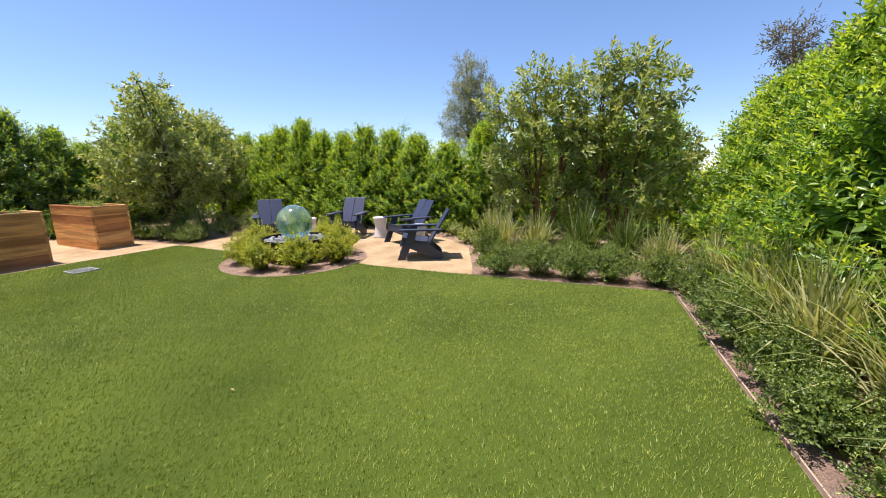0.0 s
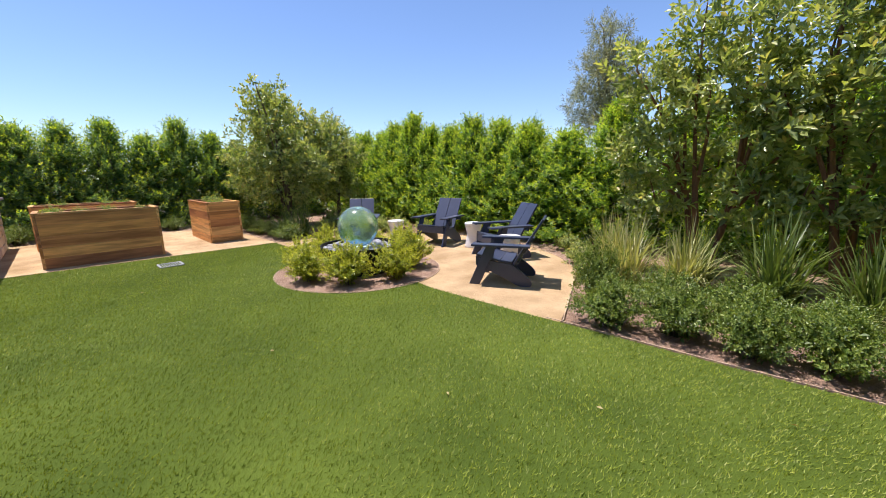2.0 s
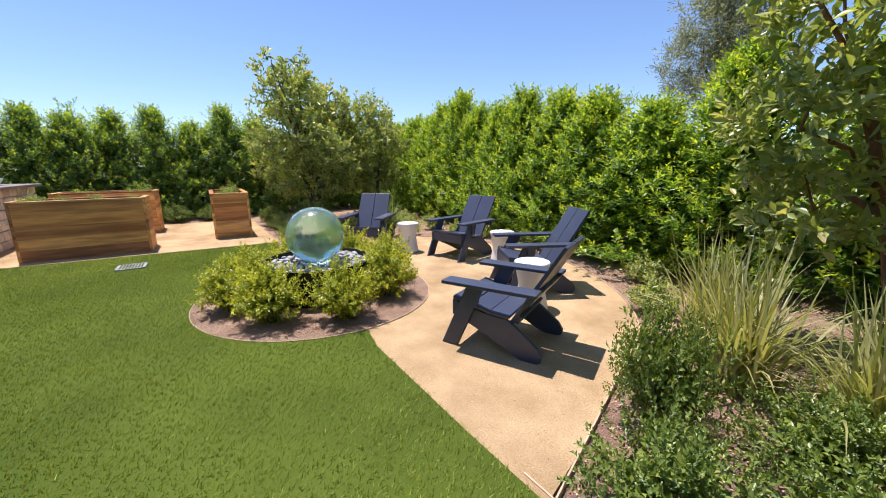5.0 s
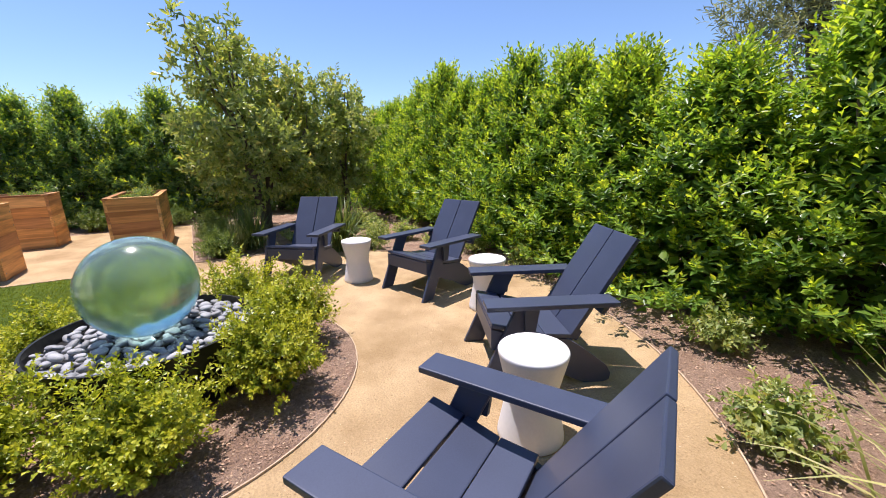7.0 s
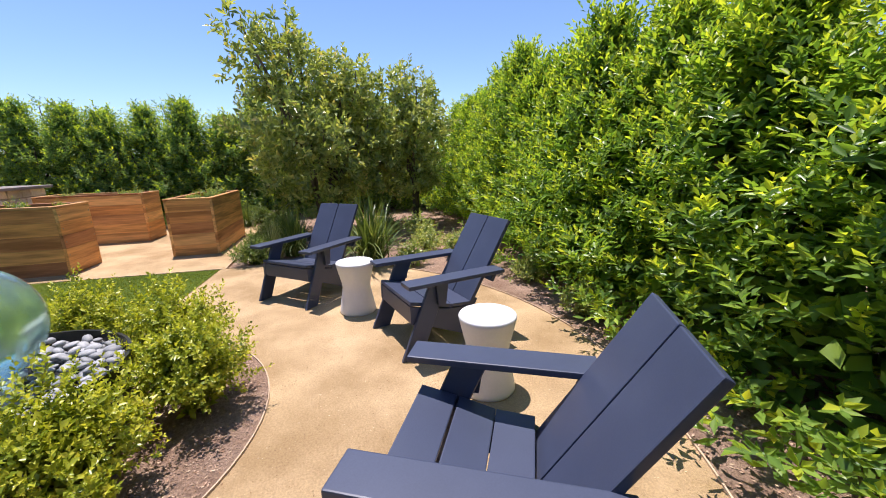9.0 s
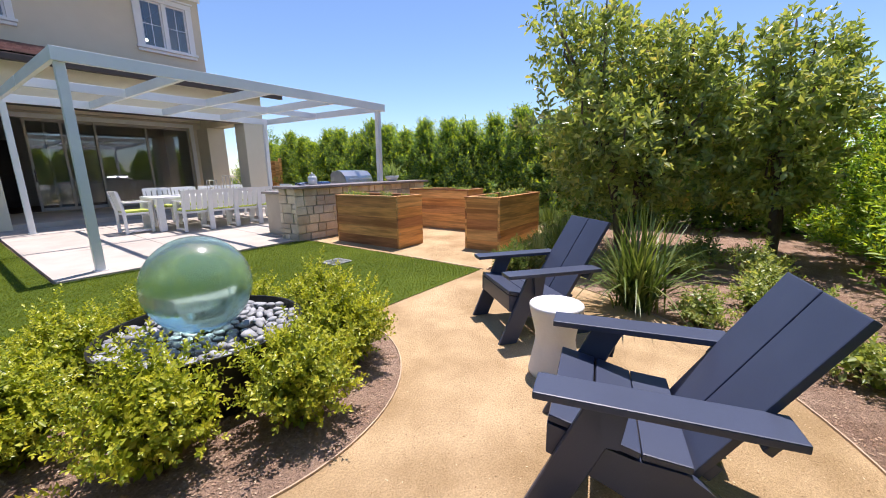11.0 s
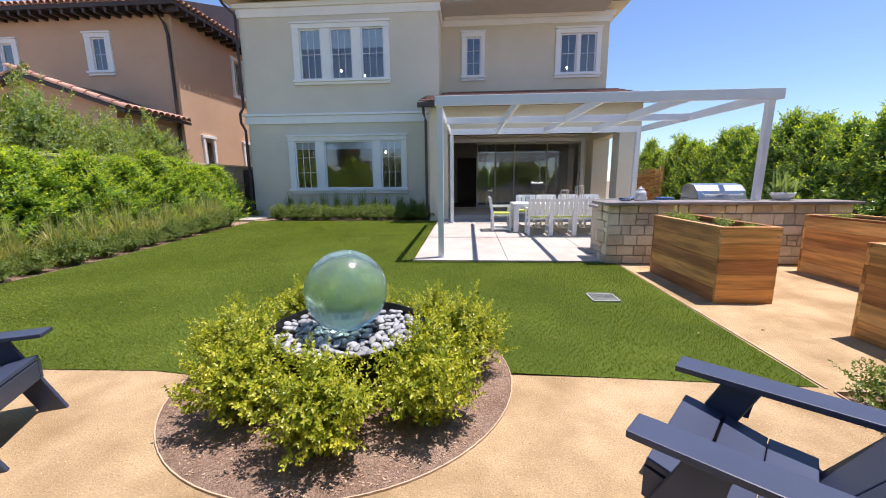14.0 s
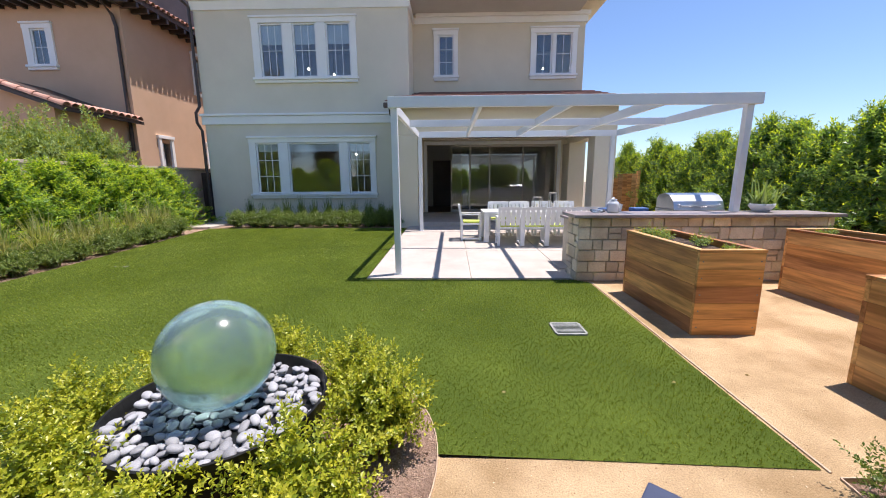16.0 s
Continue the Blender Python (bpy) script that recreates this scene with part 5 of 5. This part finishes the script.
# broad-leaved young shrubs in the bed
bl_model = None
for x, y, s in ((-1.6, -3.32, 0.85), (-2.17, -2.52, 0.85), (-2.75, -2.75, 0.65), (2.68, -2.48, 0.85), (3.35, -2.85, 0.8), (3.9, -2.95, 0.9), (2.2, -3.3, 0.8), (3.95, -1.6, 0.85), (0.6, -3.6, 0.8), (4.3, -2.2, 1.0), (1.6, -3.6, 0.8), (4.6, -2.95, 1.1), (3.0, -3.2, 0.9), (4.95, -2.4, 1.1)):
    m = pose(x, y, -0.02, 0, 0, rr.uniform(0, 360)) @ Matrix.Diagonal((s, s, s, 1))
    if bl_model is None:
        bl_model = thing("young_shrub", "young broad-leaved green shrub in the mulch", "shrub", "young shrubs in the bed", m=m)
        part("trunk", stems(0.26, 0.22, 6, rr, 0.008), BARK, bl_model)
        part("leaves", mound_foliage("young_shrub_leaves", 0.22, 0.34, 70, 0.055, 0.5, g, [TREE_LEAF, TREE_YOUNG], (0.06, 0.14), 9, 0.25), None, bl_model)
        bl_model.matrix_basis = m
    else:
        copy_thing(bl_model, m).matrix_basis = m

# strap-leaved clumps
dark_strap = thing("strap_plant", "large clump of arching dark green strap leaves", "plant", "strap-leaved clumps", m=pose(2.78, -1.98, -0.02))
part("foliage", strap_clump("strap_leaves", 260, 1.0, 0.017, g, [STRAP], 1.0), None, dark_strap)
pale_strap = thing("pale_grass", "clump of pale yellow-green variegated grass blades", "grass", "variegated grass clumps", m=pose(-3.12, -1.78, -0.02))
part("leaves", strap_clump("pale_grass_leaves", 260, 0.92, 0.013, g, [PALE_STRAP], 0.85), None, pale_strap)
for x, y, s in ((-4.45, -1.85, 1.0), (-5.1, -1.7, 0.9), (-3.75, -2.2, 0.8), (3.75, -0.95, 0.75), (4.25, -0.85, 0.7), (6.9, 0.4, 0.6), (7.6, 2.6, 0.7), (-1.2, 10.5, 0.55)):
    copy_thing(dark_strap, pose(x, y, rise(y) - 0.02, 0, 0, rr.uniform(0, 360))).scale = (s, s, s)
for x, y, s in ((-3.72, -1.66, 0.92), (-2.75, -2.25, 0.95), (3.6, -0.7, 0.6), (-5.5, -0.9, 0.9), (-6.1, -0.7, 0.95)) + tuple((bed_edge(0.7 * i) - 0.68 + 0.05 * (i % 3), 0.72 * i, 0.95 + 0.07 * (i % 4)) for i in range(13)):
    copy_thing(pale_strap, pose(x, y, rise(y) - 0.02, 0, 0, rr.uniform(0, 360))).scale = (s, s, s)
for i in range(11):
    copy_thing(dark_strap, pose(-5.6 + i * 0.45, 10.75 + rr.uniform(-0.1, 0.1), rise(10.5) - 0.02, 0, 0, rr.uniform(0, 360))).scale = (0.65, 0.65, 0.8 + 0.2 * rr.random())
for i in range(4):
    copy_thing(dark_strap, pose(-1.35 + i * 0.34, 10.2 + 0.1 * (i % 2), rise(10) - 0.02, 0, 0, rr.uniform(0, 360))).scale = (0.5, 0.5, 0.75)

# herbs in the planters
herb = thing("herb", "young leafy green herb in the planter soil", "herb", "herbs in the planters", m=pose(0, 0, 0))
part("leaves", mound_foliage("herb_leaves", 0.11, 0.17, 26, 0.034, 0.55, g, [SAGE_LEAF, LIME_YOUNG], (0.04, 0.1), 7, 0.25), None, herb)
spots = [(3.8, 3.05, 0.785), (3.85, 2.7, 0.785), (4.05, 2.35, 0.785), (4.05, 1.9, 0.785), (3.95, 3.0, 0.785), (5.95, 2.9, 0.785), (6.2, 2.2, 0.785), (6.1, 1.95, 0.785), (4.6, 0.5, 0.768), (4.75, 0.6, 0.768), (5.2, 0.5, 0.768), (5.5, 0.45, 0.768), (4.9, 0.42, 0.768)]
for i, (x, y, z) in enumerate(spots):
    m = pose(x, y, z, 0, 0, rr.uniform(0, 360)) @ Matrix.Scale(rr.uniform(0.55, 1.05), 4)
    ob = herb if i == 0 else copy_thing(herb, m)
    ob.matrix_basis = m

# potted plants
pot = thing("planted_bowl", "white bowl with spiky pale green plant", "potted plant", m=pose(6.08, 4.12, 1.025))
part("bowl", lathe([(0.09, 0.0), (0.11, 0.01), (0.165, 0.09), (0.17, 0.13), (0.16, 0.13), (0.14, 0.1), (0.001, 0.09)], 36), CERAMIC, pot, smooth=True)
part("leaves", strap_clump("spiky_leaves", 70, 0.42, 0.026, g, [SAGE_LEAF], 0.9), None, pot, m=pose(0, 0, 0.09))
palm = thing("potted_palm", "tall dark potted palm standing beside the porch", "potted plant", m=HOUSE @ pose(6.5, 10.6, 0.03))
part("pot", lathe([(0.15, -0.02), (0.2, 0.42), (0.19, 0.42), (0.18, 0.38), (0.001, 0.37)], 28), STEEL, palm)
bm = bmesh.new()
tube(bm, [(0, 0, 0.36), (0.03, 0, 0.9), (0.0, 0, 1.35)], 0.035, 0.03, 8)
part("stem", bm, BARK, palm)
part("fronds", strap_clump("fronds", 90, 0.75, 0.03, g, [STRAP], 1.1), None, palm, m=pose(0, 0, 1.3))

# ---- side gate, boundary wall, neighbour ----
gate = thing("wooden_gate", "weathered brown board gate by the hedge", "gate", m=pose(7.4, 12.0, 0))
for i in range(6):
    part("board", boxed(-0.5 + i * 0.16, -0.35 + i * 0.16, -0.015, 0.015, 0.03, 1.75, 0.004), CEDAR_X, gate)
for z in (0.35, 1.4):
    part("rail", boxed(-0.5, 0.45, 0.016, 0.05, z, z + 0.09, 0.004), CEDAR_X, gate)
for px in (-0.58, 0.52):
    part("post", boxed(px - 0.05, px + 0.05, -0.05, 0.05, -0.03, 1.85, 0.006), CEDAR_X, gate)
side_gate = thing("side_gate", "dark board gate across the side path", "gate", m=pose(-7.4, 12.6, 0))
for i in range(11):
    part("board", boxed(-0.9 + i * 0.16, -0.75 + i * 0.16, -0.015, 0.015, 0.0, 1.9, 0.004), DARKWOOD, side_gate)
part("rail", boxed(-0.9, 0.84, 0.016, 0.05, 1.5, 1.6, 0.004), DARKWOOD, side_gate)

wall = thing("boundary_wall", "tan block garden wall along the property line", "wall", kind="structure")
part("core", boxed(-8.62, -8.5, -6.5, 18, -0.05, 2.0), MORTAR, wall)
part("coping", boxed(-8.68, -8.44, -6.5, 18, 2.001, 2.08, 0.01), BLOCKWALL, wall)
blk = boxed(-0.02, 0.02, -0.195, 0.195, -0.095, 0.095, 0.006)
blk_me = bpy.data.meshes.new("block")
blk.to_mesh(blk_me)
blk.free()
for row in range(4):
    for col in range(20):
        part("block", blk_me, BLOCKWALL, wall, m=pose(-8.488, 2.4 + col * 0.4 + (0.2 if row % 2 else 0), 1.3 + row * 0.2))


NX, NY, NZ = -9.5, 11.5, 7.1
near = thing("neighbour_house", "tan stucco neighbouring house with clay tile roof", "house", m=HOUSE)
W0, W1 = (-16.95, -15.5, 4.95, 6.5), (-12.9, -11.83, 5.1, 6.6)
part("front_wall", wall_xz(-22, NX, -0.05, NZ, NY, NY + 0.25, [hole(W0, 0.12), hole(W1, 0.12)]), TAN, near)
bm = wall_xz(NY + 0.25, 26, -0.05, NZ, 0, 0.25, [(14.9, 15.75, 5.2, 6.5), (12.45, 13.1, 1.2, 2.8), (15.2, 15.8, 1.2, 2.8)])
for v in bm.verts:
    v.co = Vector((NX - v.co.y, v.co.x, v.co.z))
bmesh.ops.reverse_faces(bm, faces=bm.faces[:])
part("east_wall", bm, TAN, near)
part("floor", boxed(-21.9, NX - 0.3, NY + 0.3, 25.9, 3.4, 3.6), PLASTER, near)
part("room_wall", boxed(-21.9, NX - 0.3, 14.6, 14.8, 0, 3.39), PLASTER, near)
part("room_wall", boxed(-21.9, NX - 1.6, 14.6, 14.8, 3.61, NZ), PLASTER, near)
part("ceiling", boxed(-21.9, NX - 0.3, NY + 0.3, 25.9, NZ - 0.25, NZ - 0.05), PLASTER, near)
for i, (nm, dims) in enumerate((("window", (14.85, 15.8, 5.1, 6.6)), ("window", (12.4, 13.15, 1.1, 2.95)), ("window", (15.15, 15.85, 1.1, 2.95)))):
    ya, yb, za, zb = dims
    bm = bmesh.new()
    box(bm, NX - 0.02, NX + 0.07, ya, ya + 0.13, za, zb, 0.008)
    box(bm, NX - 0.02, NX + 0.07, yb - 0.13, yb, za, zb, 0.008)
    box(bm, NX - 0.02, NX + 0.09, ya - 0.04, yb + 0.04, zb + 0.001, zb + 0.12, 0.01)
    box(bm, NX - 0.02, NX + 0.09, ya - 0.04, yb + 0.04, za - 0.13, za - 0.001, 0.01)
    w = part("window", bm, TRIM, near)
    p = part("pane", boxed(NX - 0.12, NX - 0.112, ya + 0.1, yb - 0.1, za, zb), PANE, w)
    p.visible_shadow = False
    part("glazing_bar", boxed(NX - 0.11, NX - 0.09, (ya + yb) / 2 - 0.015, (ya + yb) / 2 + 0.015, za, zb), WHITE, w)
window("window_5", "paired pale-trimmed window of the neighbouring house", *W0, NY, [(-16.7, -16.25, 1, 1), (-16.2, -15.75, 1, 1)], blind=0)
window("window_6", "narrow pale-trimmed window of the neighbouring house", *W1, NY, [(-12.62, -12.1, 2, 2)], blind=0)
bm = bmesh.new()
prism(bm, [(-23, NZ + 0.06), (NX + 0.62, NZ + 0.06), (NX + 0.62, NZ + 0.2), (-14.5, NZ + 2.0), (-23, NZ + 2.0)], "y", NY + 3.4, 27)
prism(bm, [(NY - 0.62, NZ + 0.06), (NY + 3.39, NZ + 0.06), (NY + 3.39, NZ + 1.5), (NY - 0.62, NZ + 0.2)], "x", -23, NX + 0.6)
part("roof", bm, DARKWOOD, near)
bm = boxed(-0.05, 0.05, -0.58, -0.003, -0.1, 0.055, 0.006)
tail_me = bpy.data.meshes.new("rafter_tail")
bm.to_mesh(tail_me)
bm.free()
for i in range(34):
    part("rafter_tail", tail_me, DARKWOOD, near, m=pose(-22.6 + i * 0.4, NY, NZ))
for i in range(30):
    part("rafter_tail", tail_me, DARKWOOD, near, m=pose(NX, NY - 0.4 + i * 0.45, NZ, 0, 0, 90))


def barrel_tile(r0, r1, l, t=0.014, n=7):
    """A half-round clay tile along +y."""
    bm = bmesh.new()
    rows = []
    for yy, r in ((0, r0), (l, r1)):
        for q in (r, r - t):
            rows.append([bm.verts.new((q * math.cos(math.pi * i / n), yy, q * math.sin(math.pi * i / n))) for i in range(n + 1)])
    a, b, c, d = rows
    for i in range(n):
        bm.faces.new((a[i], a[i + 1], c[i + 1], c[i]))
        bm.faces.new((b[i + 1], b[i], d[i], d[i + 1]))
        bm.faces.new((a[i + 1], a[i], b[i], b[i + 1]))
        bm.faces.new((c[i], c[i + 1], d[i + 1], d[i]))
    me = bpy.data.meshes.new("roof_tile")
    bm.to_mesh(me)
    bm.free()
    me.materials.append(CLAY)
    return me


tile_a = barrel_tile(0.1, 0.085, 0.46)
for i in range(58):
    part("roof_tile", tile_a, None, near, m=pose(-22.9 + i * 0.24, NY - 0.7, NZ + 0.2, 18))
for i in range(60):
    part("roof_tile", tile_a, None, near, m=pose(NX + 0.7, NY - 0.6 + i * 0.24, NZ + 0.19, 0, 0, 90) @ pose(0, 0, 0, 18))
bm = bmesh.new()
tube(bm, [(NX - 0.25, NY - 0.5, NZ + 0.02), (NX - 0.2, NY - 0.1, NZ - 0.35), (NX - 0.15, NY - 0.06, NZ - 0.7), (NX - 0.15, NY - 0.06, 0)], 0.055, 0.055, 8)
part("downpipe", bm, DARKWOOD, near)

# low wing in front of the neighbouring house
wing = thing("neighbour_wing", "low gabled tan stucco wing with clay tile roof", "house", m=HOUSE)
WY = 9.0
bm = bmesh.new()
prism(bm, [(-16.6, -0.05), (-9.75, -0.05), (-9.75, 3.55), (-12.5, 4.52), (-16.6, 3.2)], "y", WY, NY - 0.003)
part("wall", bm, TAN, wing)
bm = bmesh.new()
prism(bm, [(-12.5, 4.54), (-9.2, 3.38), (-9.2, 3.28), (-12.5, 4.42), (-17.2, 2.98), (-17.2, 3.08)], "y", WY - 0.3, NY - 0.004)
part("roof_deck", bm, DARKWOOD, wing)
ang = math.degrees(math.atan2(1.16, 3.3))
tile_b = barrel_tile(0.13, 0.105, 0.44)
for i in range(9):
    t = i / 8
    part("roof_tile", tile_b, None, wing, m=pose(-9.15 - 3.25 * t, WY - 0.22, 3.4 + 1.14 * t, 0, 0, 90) @ pose(0, 0, 0, ang))
for i in range(11):
    t = i / 10
    part("roof_tile", tile_b, None, wing, m=pose(-17.1 + 4.5 * t, WY - 0.22, 3.1 + 1.42 * t, 0, 0, -90) @ pose(0, 0, 0, 17))
for k in range(1, 11):
    part("roof_tile", tile_b, None, wing, m=pose(-9.15, WY - 0.22 + 0.25 * k, 3.4, 0, 0, 90) @ pose(0, 0, 0, ang))
part("gable_vent", lathe([(0.17, 0.0), (0.17, 0.05), (0.13, 0.05), (0.13, 0.01), (0.001, 0.01)], 20), CLAY, wing, "round clay gable vent", m=pose(-12.4, WY - 0.002, 3.75, 90))

# neighbour's planting above the wall
nb_model = None
for i in range(9):
    x, y, s = -9.35 - 0.35 * (i % 2), 2.6 + i * 0.85, rr.uniform(0.85, 1.15)
    m = pose(x, y, 1.25, 0, 0, rr.uniform(0, 360)) @ Matrix.Diagonal((s, s, s * rr.uniform(1.05, 1.3), 1))
    if nb_model is None:
        nb_model = thing("neighbour_shrub", "feathery pale green shrub above the garden wall", "shrub", "shrubs behind the wall")
        part("trunk", stems(1.3, 0.6, 6, rr, 0.03), BARK, nb_model)
        part("leaves", mound_foliage("neighbour_leaves", 0.75, 1.75, 620, 0.085, 0.36, g, [SAGE_LEAF, LIME_LEAF], (0.12, 0.28), 12, 0.32), None, nb_model)
        nb_model.matrix_basis = m
    else:
        copy_thing(nb_model, m).matrix_basis = m
tagged(part("raised_bank", boxed(-22, -8.64, -2, 11.4, -0.06, 1.02), MULCH), "raised earth bank behind the garden wall", "ground", kind="structure")

# fallen dry leaves on the lawn and path
dry = leaf_material("dry_leaf", [(0, (0.3, 0.2, 0.08)), (1, (0.6, 0.5, 0.28))], 0.8, 0.2)
for x, y in ((-3.9, 0.9), (-1.8, 1.9), (-2.6, 3.2), (2.9, 0.75), (0.9, 2.4), (-4.7, 0.35), (-3.2, 1.4), (1.6, 0.6), (2.3, -1.9), (0.2, -2.6), (3.6, 0.9)):
    q = leaf_quads(np.array([[0.0, 0.0, 0.0]]), np.array([[1.0, 0.0, 0.05]]), np.array([0.04]), np.array([0.018]), g)
    tagged(part("dry_leaf", array_mesh("dry_leaf", q, np.array([[0, 1, 2], [0, 2, 3]])), dry, m=pose(x, y, 0.026 if y > -0.1 and x < 3.2 else 0.004, 0, 0, rr.uniform(0, 360))), "small curled dry leaf fallen on the ground", "leaf", "fallen leaves")
